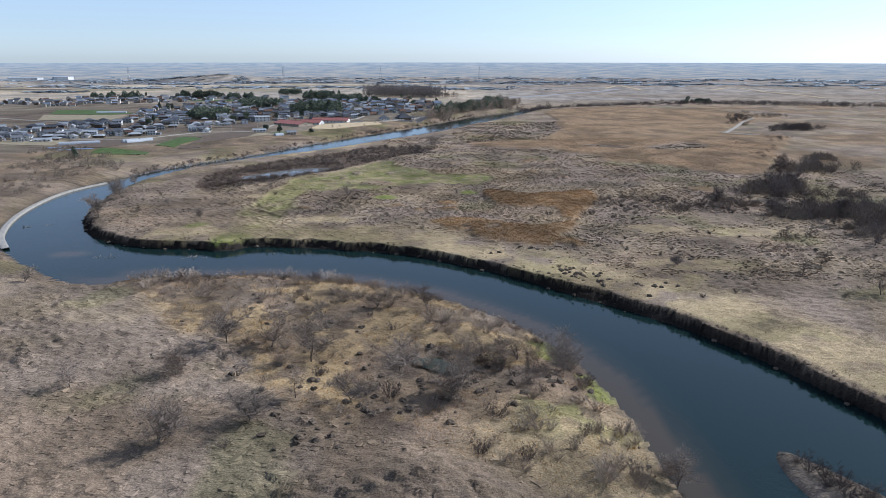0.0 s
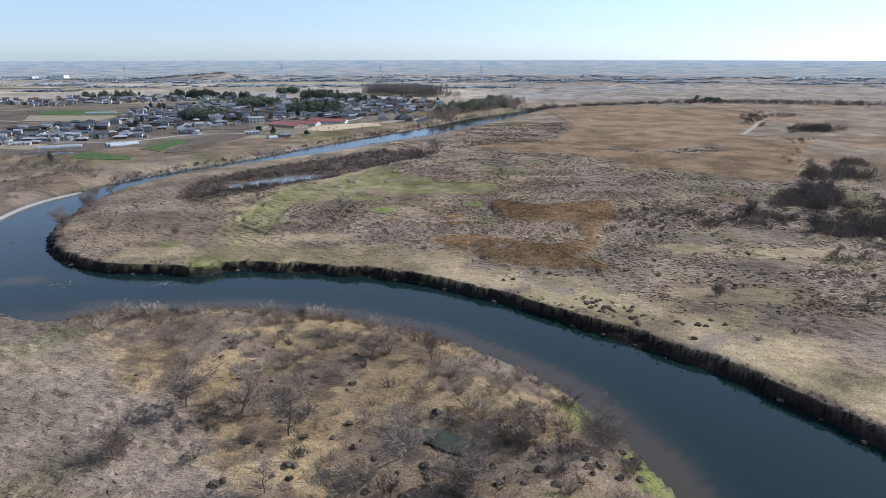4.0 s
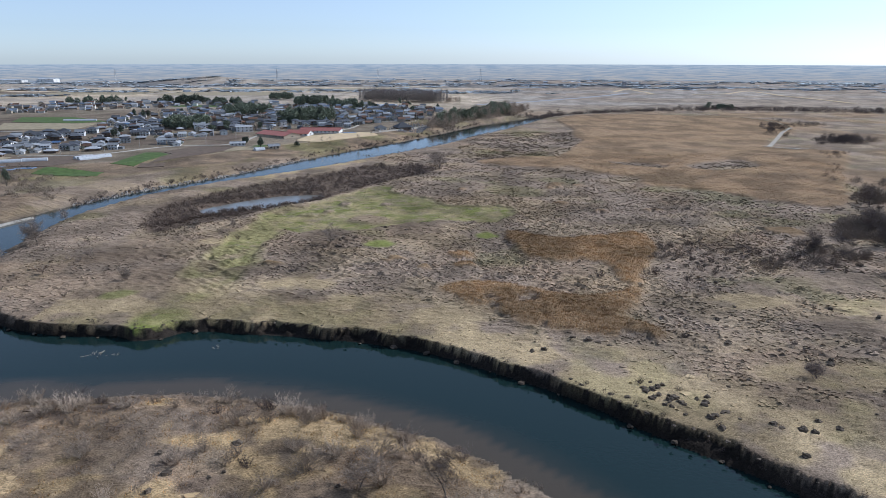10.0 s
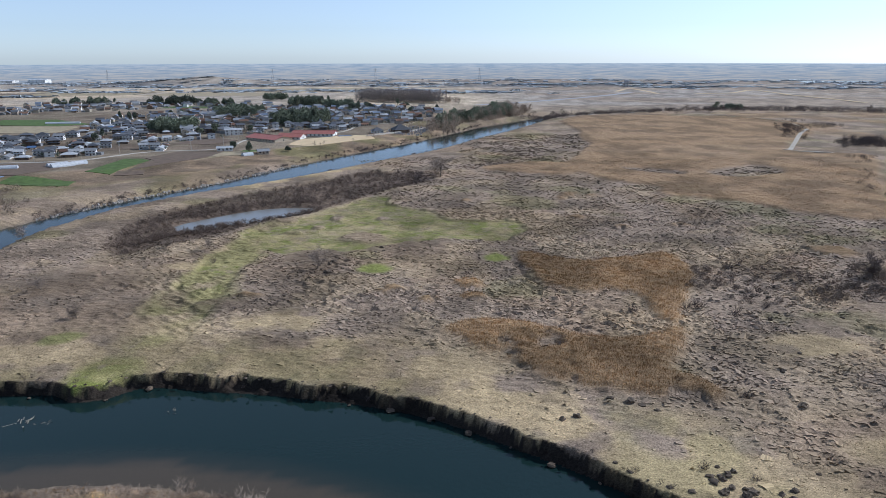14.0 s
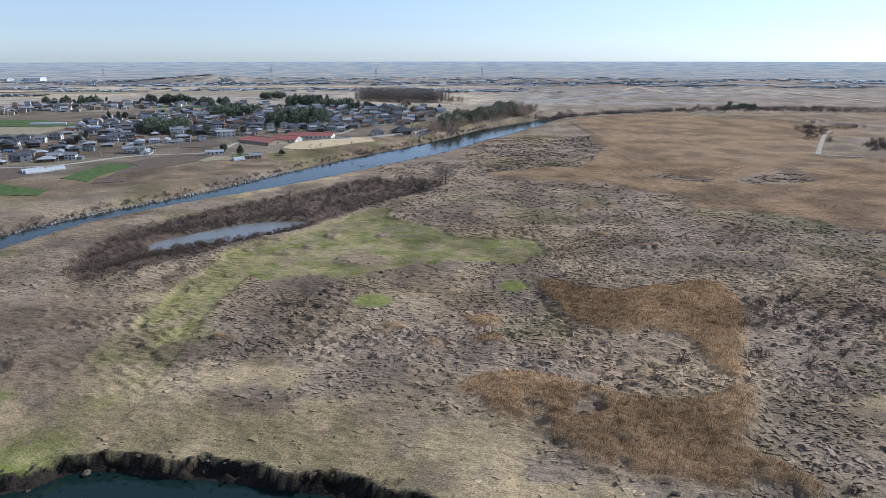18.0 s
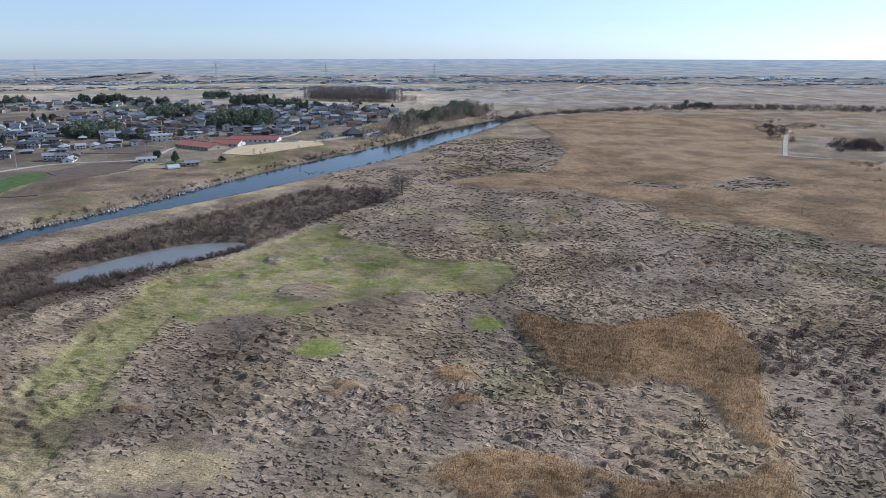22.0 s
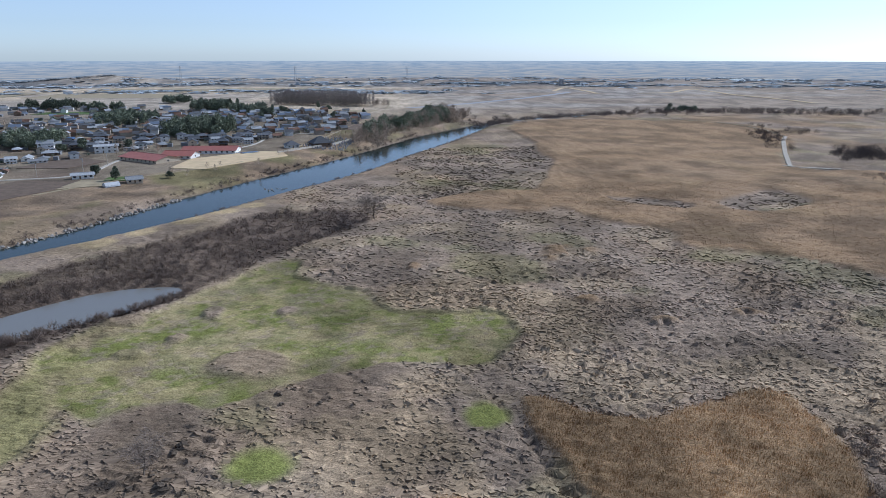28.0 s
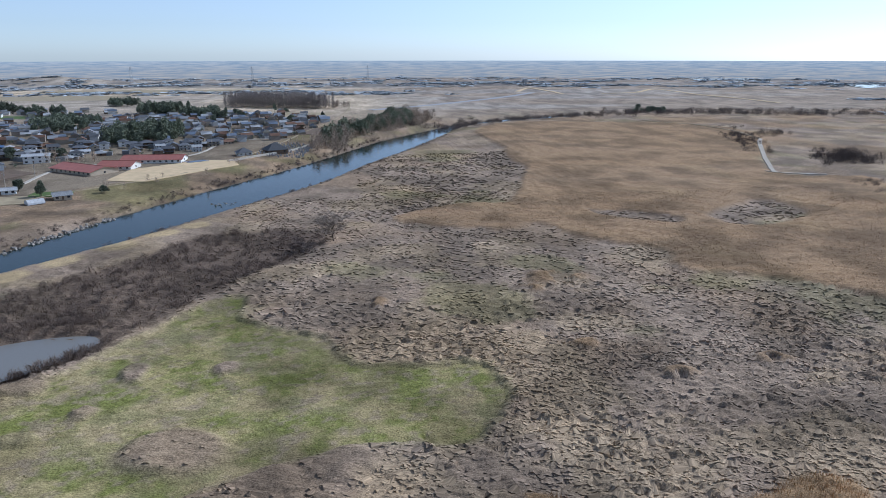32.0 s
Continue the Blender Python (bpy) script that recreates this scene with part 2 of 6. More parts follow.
def land(X, Y):
    """Heights and land-cover weights over the plan."""
    warp_x = X + 9 * (fbm(X, Y, 22, 5, 3) - 0.5)
    warp_y = Y + 9 * (fbm(X, Y, 22, 9, 3) - 0.5)
    d_cut = line_dist(X, Y, cut_bank, False)
    loose = smooth(4, 16, d_cut)
    d_river = signed(X + loose * 2.0 * (fbm(X, Y, 7, 3, 3) - 0.5), Y + loose * 3.6 * (fbm(X, Y, 7, 4, 3, 0.6) - 0.5), river, 120)
    steep = 1 - smooth(6, 14, d_cut - np.abs(np.minimum(d_river, 30)) * 0.7)
    width = 9 - 7.9 * steep
    gentle = smooth(0, 2.0, d_river / width)
    jag = steep * (6.0 * (fbm(X, Y, 15, 601, 3) - 0.44) + 4.5 * (fbm(X, Y, 6, 603, 2) - 0.44))
    d_face = d_river - np.maximum(jag, -0.5)
    cliff = 0.07 * np.clip(d_river, 0, 4) + 0.26 * smooth(0.1, 0.8, d_river) * smooth(0.45, 0.68, fbm(X, Y, 2.6, 607, 2)) * steep
    cliff = np.maximum(cliff, np.clip((d_face - 0.5) / 0.8, 0, 1))
    base = WATER_Z - 0.08 + 3.58 * (gentle * (1 - steep) + cliff * steep) + np.clip(d_river, -6, 0) * 0.3
    base = np.where(d_river > 60, 0, base)
    wobble = 1.4 * (fbm(X, Y, 70, 21, 3) - 0.5) * smooth(4, 40, d_river)
    in_west = X < np.interp(Y, dike_line[:, 1], dike_line[:, 0]) + 6
    wobble = np.where(in_west & (Y > 540), 0.12 * wobble, wobble)
    d_dike = line_dist(X, Y, dike_line, False)
    west = smooth(0, 20, -(X - np.interp(Y, dike_line[:, 1], dike_line[:, 0]))) * (Y > 540)
    dike = 2.5 * (1 - smooth(2, 30, d_dike)) * (1 - west) * smooth(540, 620, Y) + west * 2.6 * smooth(540, 640, Y) * (1 - smooth(1500, 1900, Y))
    d_pond = signed(X, Y, pond, 40)
    d_pud = signed(X, Y, puddle, 20)
    hollow = -1.9 * (1 - smooth(-3, 6, d_pond)) - 1.6 * (1 - smooth(-1, 4, d_pud))
    m = {}
    near_bank = 1 - smooth(20, 42, d_river + 22 * (fbm(X, Y, 16, 31, 3) - 0.5))
    beyond = (Y > np.interp(X, cut_bank[:, 0], cut_bank[:, 1])) & (X > -140) & (d_cut < 60)
    m["straw"] = near_bank * beyond
    m["lawn"] = patches(warp_x, warp_y, LAWN)
    m["straw"] = np.maximum(m["straw"], m["lawn"])
    m["bramble"] = patches(warp_x, warp_y, BRAMBLE)
    m["green"] = np.maximum(1 - smooth(-3, 3, signed(warp_x, warp_y, green_main)), (1 - smooth(-3, 5, signed(warp_x, warp_y, green_band))) * (0.1 + 0.9 * smooth(0.42, 0.54, fbm(X, Y, 16, 43, 3))))
    m["band"] = 1 - smooth(-3, 5, signed(warp_x, warp_y, green_band))
    m["green"] *= 1 - m["bramble"]
    m["bright"] = patches(warp_x, warp_y, [(-33, 402, 7, 6), (14, 414, 5, 6), (-122, 330, 5, 4), (-100, 300, 5, 3)])
    m["reed"] = np.maximum.reduce([1 - smooth(-2, 2, signed(warp_x, warp_y, reed_a)), (1 - smooth(-4, 3, signed(warp_x, warp_y, reed_b))) * smooth(0.26, 0.38, fbm(X, Y, 13, 41, 3)),
                                   (1 - smooth(-4, 3, signed(warp_x, warp_y, reed_big))) * smooth(-4, 3, signed(warp_x, warp_y, reed_hole)) * smooth(-3, 3, signed(warp_x, warp_y, reed_gap))])
    m["reed"] = np.maximum(m["reed"], patches(warp_x, warp_y, REED_TUFTS, 0.5) * smooth(0.38, 0.5, fbm(X, Y, 5, 45, 3)))
    m["dark"] = 1 - smooth(-4, 3, signed(warp_x, warp_y, strip))
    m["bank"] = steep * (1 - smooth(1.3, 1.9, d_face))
    m["ledge"] = m["bank"] * smooth(0.3, 1.2, d_river) * smooth(0.5, 0.6, fbm(X, Y, 9, 609, 3))
    m["lip"] = steep * (1 - smooth(3.0, 6.5, d_river + 4 * (fbm(X, Y, 6, 33, 3) - 0.5))) * smooth(35, 80, X) * (Y < 262)
    m["mud"] = (1 - steep) * (1 - smooth(0, 4, d_river))
    m["west"] = west
    m["slope"] = (1 - west) * smooth(-60, -40, -np.abs(d_dike)) * (Y > 560) * (1 - smooth(1000, 1200, Y))
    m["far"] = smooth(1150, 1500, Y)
    m["scrub"] = 1 - smooth(-4, 6, signed(warp_x, warp_y, scrub_zone))
    # trampled reeds: overlapping combed mats whose lips fall away on one side
    lumps = fbm(X, Y, 4.0, 77, 3)
    rough = (1 - 0.85 * np.maximum(m["green"], m["bright"])) * (1 - 0.7 * m["straw"]) * (1 - 0.5 * m["reed"]) * (1 - 0.6 * m["bramble"]) * (1 - 0.55 * m["scrub"])
    fade = (1 - smooth(500, 1100, np.hypot(X, Y - 300))) * smooth(1.5, 4, d_river) * (1 - 0.75 * np.maximum(west, 1 - smooth(20, 45, d_dike)))
    m["rough"] = np.clip(rough, 0.12, 1) * (1 - 0.7 * west) * (1 - 0.8 * m["far"])
    patchy = 0.65 + 0.6 * smooth(0.35, 0.65, fbm(X, Y, 26, 79, 3))
    matted = np.zeros(X.shape)
    close = (fade > 0.01) & (np.abs(X) < 460) & (Y > -60)
    x, y = X[close], Y[close]
    matted[close] = (0.8 * shingles(x, y, 7.0, 4.0, 71) * (0.25 + 0.75 * smooth(0.36, 0.58, fbm(x, y, 24, 93, 3)))
                     + (1 - 0.7 * smooth(500, 620, y)) * (1.1 * shingles(x, y, 3.8, 2.3, 73) + 0.7 * shingles(x, y, 2.6, 1.6, 75)))
    relief = fade * rough * (patchy * (matted - 0.5) + 0.6 * (lumps - 0.5))
    relief += fade * (1 - rough) * 0.3 * (lumps - 0.5)
    mounds = 4.2 * np.exp(-((X + 1) / 15) ** 2 - ((Y - 115) / 11) ** 2) + 2.0 * np.exp(-((X + 115) / 30) ** 2 - ((Y - 175) / 26) ** 2)
    relief += 0.6 * m["bramble"] * (0.4 + 1.2 * lumps) + 1.3 * m["reed"] * (0.75 + 0.7 * fbm(X, Y, 14, 87, 3)) + 0.5 * m["reed"] * fade * (lumps - 0.5)
    mat = np.minimum(smooth(-0.8, 0.8, signed(warp_x, warp_y, green_main)), smooth(-0.8, 0.8, signed(warp_x, warp_y, green_band)))
    mat *= (1 - m["dark"]) * smooth(2, 9, d_pond)
    relief += 0.75 * fade * np.maximum(mat, patches(warp_x, warp_y, BRAMBLE, 0.12) * 0.5) * smooth(300, 350, Y)
    d_crack = line_dist(warp_x * 0.35 + X * 0.65, warp_y * 0.35 + Y * 0.65, crack, False)
    relief += -0.8 * np.exp(-(d_crack / 0.5) ** 2) * smooth(0.3, 0.5, fbm(X, Y, 6, 95, 2)) + 0.3 * np.exp(-((line_dist(X + 2.2, Y, crack, False)) / 1.3) ** 2)
    far_hill = 22 * np.exp(-((X + 800) / 190) ** 2 - ((Y - 2560) / 90) ** 2)
    Z = base + wobble + dike + hollow + relief + mounds + far_hill
    m["mound"] = np.exp(-((X + 2 + 6 * (fbm(X, Y, 8, 46, 2) - 0.5)) / 15) ** 4 - ((Y - 114 + 6 * (fbm(X, Y, 8, 47, 2) - 0.5)) / 12) ** 4)
    m["spit"] = (1 - smooth(-1, 2.5, signed(X, Y, spit)))
    Z = np.maximum(Z, WATER_Z - 1 + 1.9 * m["spit"])
    m["river"] = d_river
    m["pond"] = d_pond
    m["dike"] = d_dike
    return Z, m


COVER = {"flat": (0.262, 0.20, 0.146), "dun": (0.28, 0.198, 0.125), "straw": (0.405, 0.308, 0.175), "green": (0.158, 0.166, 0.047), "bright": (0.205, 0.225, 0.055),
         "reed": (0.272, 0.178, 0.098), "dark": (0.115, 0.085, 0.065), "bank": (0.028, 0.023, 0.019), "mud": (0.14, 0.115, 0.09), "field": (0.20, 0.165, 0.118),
         "plough": (0.135, 0.10, 0.075), "crop": (0.10, 0.16, 0.04), "plain": (0.55, 0.44, 0.305), "sedge": (0.29, 0.192, 0.104), "heath": (0.175, 0.13, 0.09), "gold": (0.40, 0.285, 0.15), "wood": (0.16, 0.155, 0.15), "hazed_fallow": (0.31, 0.275, 0.24)}


def paint(X, Y, m):
    def mix(col, name, w):
        w = np.clip(w, 0, 1)[:, None]
        return col * (1 - w) + np.array(COVER[name]) * w
    col = np.repeat(np.array([COVER["flat"]]), len(X), axis=0)
    col = mix(col, "dun", 0.5 * smooth(0.5, 0.66, fbm(X, Y, 45, 101, 4)))
    col = mix(col, "straw", 0.3 * smooth(0.5, 0.64, fbm(X, Y, 24, 103, 4)))
    col = mix(col, "green", 0.3 * smooth(0.62, 0.74, fbm(X, Y, 38, 107, 4)) * (1 - m["west"]))
    col = mix(col, "straw", 0.85 * m["straw"] * smooth(0.25, 0.5, fbm(X, Y, 10, 109, 3)))
    col = mix(col, "green", 0.22 * m["straw"] * smooth(0.58, 0.72, fbm(X, Y, 18, 111, 3)))
    col = mix(col, "straw", 0.45 * m["band"])
    col = mix(col, "bright", 0.45 * m["band"] * smooth(0.38, 0.56, fbm(X, Y, 20, 145, 3)))
    col = mix(col, "green", m["green"] * (0.55 + 0.45 * smooth(0.3, 0.6, fbm(X, Y, 12, 113, 4))))
    col = mix(col, "straw", 0.5 * m["green"] * smooth(0.45, 0.65, fbm(X, Y, 11, 117, 5, 0.7)))
    col = mix(col, "flat", 0.6 * m["green"] * smooth(0.55, 0.7, fbm(X, Y, 3.5, 118, 3, 0.7)))
    col = mix(col, "bright", m["bright"] * 0.9)
    col = mix(col, "heath", 0.45 * m["bramble"])
    col = mix(col, "sedge", m["reed"] * (1 - smooth(430, 480, Y)) * 0.95)
    col = mix(col, "reed", m["reed"] * smooth(430, 480, Y) * (0.7 + 0.35 * fbm(X * 0.4, Y, 30, 119, 4)))
    col = mix(col, "reed", 0.75 * smooth(230, 330, X) * smooth(430, 560, Y) * smooth(0.36, 0.56, fbm(X, Y, 90, 121, 4)))
    col = mix(col, "dark", m["dark"] * 0.9)
    col = mix(col, "heath", 0.45 * m["scrub"])
    col = mix(col, "dun", m["scrub"] * 0.75 * smooth(0.35, 0.55, fbm(X, Y, 11, 141, 3)))
    col = mix(col, "gold", m["scrub"] * 0.85 * smooth(0.5, 0.6, fbm(X, Y, 15, 143, 3)))
    col = mix(col, "dark", m["scrub"] * 0.7 * smooth(0.55, 0.68, fbm(X, Y, 8, 147, 3)))
    col = mix(col, "bright", m["scrub"] * 0.8 * smooth(0.57, 0.68, fbm(X, Y, 10, 149, 3)) * smooth(10, 35, X))
    col = mix(col, "straw", 0.7 * m["scrub"] * smooth(-2, 14, X) * (1 - smooth(135, 160, Y)))
    col = mix(col, "heath", 0.95 * m["mound"])
    col = mix(col, "dun", 0.9 * m["slope"])
    col = mix(col, "heath", 0.9 * m["slope"] * smooth(0.3, 0.55, fbm(X, Y, 16, 151, 3)))
    col = mix(col, "green", 0.4 * m["slope"] * smooth(0.4, 0.6, fbm(X, Y, 40, 153, 3)))
    col = mix(col, "straw", 0.75 * m["lawn"] * (Y > 560))
    col = mix(col, "field", m["west"] * smooth(6, 14, m["dike"]) * 0.8)
    col = mix(col, "plough", m["west"] * smooth(0.5, 0.6, fbm(X, Y, 60, 129, 3)) * 0.7)
    # far fallow land, its colour paled and greyed to carry distance haze
    col = mix(col, "hazed_fallow", m["far"])
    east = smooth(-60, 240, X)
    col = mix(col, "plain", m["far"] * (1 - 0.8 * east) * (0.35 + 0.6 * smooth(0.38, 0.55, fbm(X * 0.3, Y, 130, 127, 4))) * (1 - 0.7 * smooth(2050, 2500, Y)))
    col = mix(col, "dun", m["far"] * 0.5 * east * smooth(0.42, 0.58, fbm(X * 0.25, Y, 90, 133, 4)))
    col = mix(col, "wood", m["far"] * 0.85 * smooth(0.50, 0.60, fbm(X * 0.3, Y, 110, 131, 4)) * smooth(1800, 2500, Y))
    col = mix(col, "mud", m["mud"] * 0.9)
    col = mix(col, "heath", 0.9 * m["lip"])
    col = mix(col, "dark", 0.6 * m["lip"] * smooth(0.4, 0.6, fbm(X, Y, 4, 155, 2)))
    # bare bank earth, near-black so the face's shade is partly in its colour
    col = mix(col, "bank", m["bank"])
    col = mix(col, "heath", 0.1 * m["ledge"])
    col *= (0.72 + 0.56 * smooth(0.25, 0.75, fbm(X, Y, 20, 137, 4)))[:, None]
    col *= (0.8 + 0.4 * fbm(X, Y, 3.0, 139, 3))[:, None]
    return col


def grid_mesh(name, xs, ys, heights, colours=None, weight=None):
    nx, ny = len(xs), len(ys)
    X, Y = np.meshgrid(xs, ys)
    co = np.stack([X.ravel(), Y.ravel(), heights], 1)
    i = np.arange(nx * ny).reshape(ny, nx)
    quads = np.stack([i[:-1, :-1], i[:-1, 1:], i[1:, 1:], i[1:, :-1]], -1).reshape(-1, 4)
    me = bpy.data.meshes.new(name)
    me.vertices.add(len(co))
    me.vertices.foreach_set("co", co.astype(np.float32).ravel())
    me.loops.add(quads.size)
    me.loops.foreach_set("vertex_index", quads.astype(np.int32).ravel())
    me.polygons.add(len(quads))
    me.polygons.foreach_set("loop_start", np.arange(0, quads.size, 4, dtype=np.int32))
    me.update(calc_edges=True)
    if colours is not None:
        at = me.attributes.new("cover", "FLOAT_COLOR", "POINT")
        at.data.foreach_set("color", np.c_[colours, np.ones(len(colours)) if weight is None else weight].astype(np.float32).ravel())
    return me


# ---- materials ----
def material(name, colour, rough=0.9, spread=0.25, size=2.0, bump=0.0, bump_size=0.3, metal=0.0, spec=0.3, per_object=0.0):
    """A procedural surface: base colour varied by two noises, with fine relief."""
    mat = bpy.data.materials.new(name)
    mat.use_nodes = True
    nt = mat.node_tree
    bsdf = nt.nodes["Principled BSDF"]
    bsdf.inputs["Roughness"].default_value = rough
    bsdf.inputs["Metallic"].default_value = metal
    bsdf.inputs["Specular IOR Level"].default_value = spec
    geo = nt.nodes.new("ShaderNodeTexCoord")
    big = nt.nodes.new("ShaderNodeTexNoise")
    big.inputs["Scale"].default_value = 1.0 / size
    big.inputs["Detail"].default_value = 5
    nt.links.new(geo.outputs["Object"], big.inputs["Vector"])
    ramp = nt.nodes.new("ShaderNodeMapRange")
    ramp.inputs["From Min"].default_value, ramp.inputs["From Max"].default_value = 0.3, 0.7
    ramp.inputs["To Min"].default_value, ramp.inputs["To Max"].default_value = 1 - spread, 1 + spread
    nt.links.new(big.outputs["Fac"], ramp.inputs["Value"])
    hsv = nt.nodes.new("ShaderNodeHueSaturation")
    hsv.inputs["Color"].default_value = (*colour, 1)
    nt.links.new(ramp.outputs[0], hsv.inputs["Value"])
    last = hsv.outputs[0]
    if per_object:
        info = nt.nodes.new("ShaderNodeObjectInfo")
        r2 = nt.nodes.new("ShaderNodeMapRange")
        r2.inputs["To Min"].default_value, r2.inputs["To Max"].default_value = 1 - per_object, 1 + per_object
        nt.links.new(info.outputs["Random"], r2.inputs["Value"])
        h2 = nt.nodes.new("ShaderNodeHueSaturation")
        nt.links.new(r2.outputs[0], h2.inputs["Value"])
        nt.links.new(last, h2.inputs["Color"])
        last = h2.outputs[0]
    nt.links.new(last, bsdf.inputs["Base Color"])
    if bump:
        fine = nt.nodes.new("ShaderNodeTexNoise")
        fine.inputs["Scale"].default_value = 1.0 / bump_size
        fine.inputs["Detail"].default_value = 4
        nt.links.new(geo.outputs["Object"], fine.inputs["Vector"])
        bp = nt.nodes.new("ShaderNodeBump")
        bp.inputs["Strength"].default_value = 1.0
        bp.inputs["Distance"].default_value = bump
        nt.links.new(fine.outputs["Fac"], bp.inputs["Height"])
        nt.links.new(bp.outputs[0], bsdf.inputs["Normal"])
    return mat


def ground_material():
    mat = material("winter_meadow", (1, 1, 1), 0.95, 0.2, 1.3, 0.22, 0.5, spec=0.1)
    nt = mat.node_tree
    at = nt.nodes.new("ShaderNodeAttribute")
    at.attribute_name = "cover"
    hsv = [n for n in nt.nodes if n.bl_idname == "ShaderNodeHueSaturation"][0]
    geo = [n for n in nt.nodes if n.bl_idname == "ShaderNodeTexCoord"][0]
    grain = nt.nodes.new("ShaderNodeTexNoise")
    grain.inputs["Scale"].default_value = 2.8
    grain.inputs["Detail"].default_value = 5
    grain.inputs["Roughness"].default_value = 0.7
    squeeze = nt.nodes.new("ShaderNodeMapping")
    squeeze.inputs["Rotation"].default_value = (0, 0, 0.55)
    squeeze.inputs["Scale"].default_value = (0.7, 1.5, 1.0)
    nt.links.new(geo.outputs["Object"], squeeze.inputs["Vector"])
    nt.links.new(squeeze.outputs[0], grain.inputs["Vector"])
    span = nt.nodes.new("ShaderNodeMapRange")
    span.inputs["From Min"].default_value, span.inputs["From Max"].default_value = 0.35, 0.65
    span.inputs["To Min"].default_value, span.inputs["To Max"].default_value = 0.5, 1.5
    nt.links.new(grain.outputs["Fac"], span.inputs["Value"])
    straw = nt.nodes.new("ShaderNodeHueSaturation")
    nt.links.new(span.outputs[0], straw.inputs["Value"])
    nt.links.new(at.outputs["Color"], straw.inputs["Color"])
    nt.links.new(straw.outputs[0], hsv.inputs["Color"])
    # creases between combed mats of fallen reed
    lay = nt.nodes.new("ShaderNodeMapping")
    lay.inputs["Rotation"].default_value = (0, 0, 0.55)
    lay.inputs["Scale"].default_value = (0.26, 0.62, 0.0)
    nt.links.new(geo.outputs["Object"], lay.inputs["Vector"])
    crease = nt.nodes.new("ShaderNodeTexNoise")
    crease.noise_type = "RIDGED_MULTIFRACTAL"
    crease.inputs["Scale"].default_value = 1.0
    crease.inputs["Detail"].default_value = 4
    crease.inputs["Roughness"].default_value = 0.55
    crease.inputs["Distortion"].default_value = 0.6
    nt.links.new(lay.outputs[0], crease.inputs["Vector"])
    deep = nt.nodes.new("ShaderNodeBump")
    deep.inputs["Distance"].default_value = 0.55
    nt.links.new(at.outputs["Alpha"], deep.inputs["Strength"])
    nt.links.new(crease.outputs["Fac"], deep.inputs["Height"])
    fine = [n for n in nt.nodes if n.bl_idname == "ShaderNodeBump"][0]
    nt.links.new(deep.outputs[0], fine.inputs["Normal"])
    return mat


def water_material():
    mat = bpy.data.materials.new("river_water")
    mat.use_nodes = True
    nt = mat.node_tree
    bsdf = nt.nodes["Principled BSDF"]
    bsdf.inputs["Roughness"].default_value = 0.06
    bsdf.inputs["IOR"].default_value = 1.33
    bsdf.inputs["Specular IOR Level"].default_value = 0.5
    at = nt.nodes.new("ShaderNodeAttribute")
    at.attribute_name = "cover"
    nt.links.new(at.outputs["Color"], bsdf.inputs["Base Color"])
    geo = nt.nodes.new("ShaderNodeTexCoord")
    wave = nt.nodes.new("ShaderNodeTexNoise")
    wave.inputs["Scale"].default_value = 0.9
    wave.inputs["Detail"].default_value = 4
    nt.links.new(geo.outputs["Object"], wave.inputs["Vector"])
    bp = nt.nodes.new("ShaderNodeBump")
    bp.inputs["Distance"].default_value = 0.03
    nt.links.new(wave.outputs["Fac"], bp.inputs["Height"])
    nt.links.new(bp.outputs[0], bsdf.inputs["Normal"])
    return mat


# ---- ground and water ----
xs = axis(-4900, 4900, -130, 130, 0.85, 0.04)
xs = np.r_[xs[xs < 130], axis(130, 4900, 130, 150, 0.85, 0.02)]
ys = axis(246, 720, 246, 470, 0.44, 0.007)
ys = np.r_[ys[ys < 720], axis(720, 4900, 720, 730, 2.2, 0.035)]
ys = np.r_[np.linspace(-4900, -400, 12), np.arange(-380, -130, 14), np.arange(-126, 92, 2.2), np.arange(93, 246, 0.7), ys[ys > 246.4]]
GX, GY = np.meshgrid(xs, ys)
GX, GY = GX.ravel(), GY.ravel()
GZ, masks = land(GX, GY)
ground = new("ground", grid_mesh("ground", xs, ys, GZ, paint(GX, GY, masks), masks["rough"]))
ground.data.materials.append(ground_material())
tagged(ground, "winter floodplain of flattened grey reeds, straw and green grass", "ground", kind="structure")


def height(x, y):
    """Ground height at a plan point, from the grid."""
    i = min(max(int(np.searchsorted(xs, x)) - 1, 0), len(xs) - 2)
    j = min(max(int(np.searchsorted(ys, y)) - 1, 0), len(ys) - 2)
    u, v = (x - xs[i]) / (xs[i + 1] - xs[i]), (y - ys[j]) / (ys[j + 1] - ys[j])
    z = GZ.reshape(len(ys), len(xs))
    return float((z[j, i] * (1 - u) + z[j, i + 1] * u) * (1 - v) + (z[j + 1, i] * (1 - u) + z[j + 1, i + 1] * u) * v)


wxs, wys = np.r_[np.arange(-300, 150, 2.6), np.arange(150, 421, 12.0)], np.r_[np.arange(-340, 60, 14.0), np.arange(60, 340, 2.6), np.arange(340, 1361, 14.0)]
WX, WY = np.meshgrid(wxs, wys)
WX, WY = WX.ravel(), WY.ravel()
d_w = signed(WX, WY, river, 60)
d_c = line_dist(WX, WY, cut_bank, False)
shallow = (0.75 * (1 - smooth(4, 7, -d_w + 5 * (fbm(WX, WY, 14, 7, 3) - 0.5))) + 0.25 * (1 - smooth(6, 14, -d_w))) * smooth(12, 24, d_c) * (WY < 330) * smooth(-160, -125, WX)
shallow = np.maximum(shallow, 0.9 * patches(WX + 5 * (fbm(WX, WY, 8, 11, 2) - 0.5), WY, [(-165, 293, 9, 5), (-118, 266, 12, 5)], 0.6))
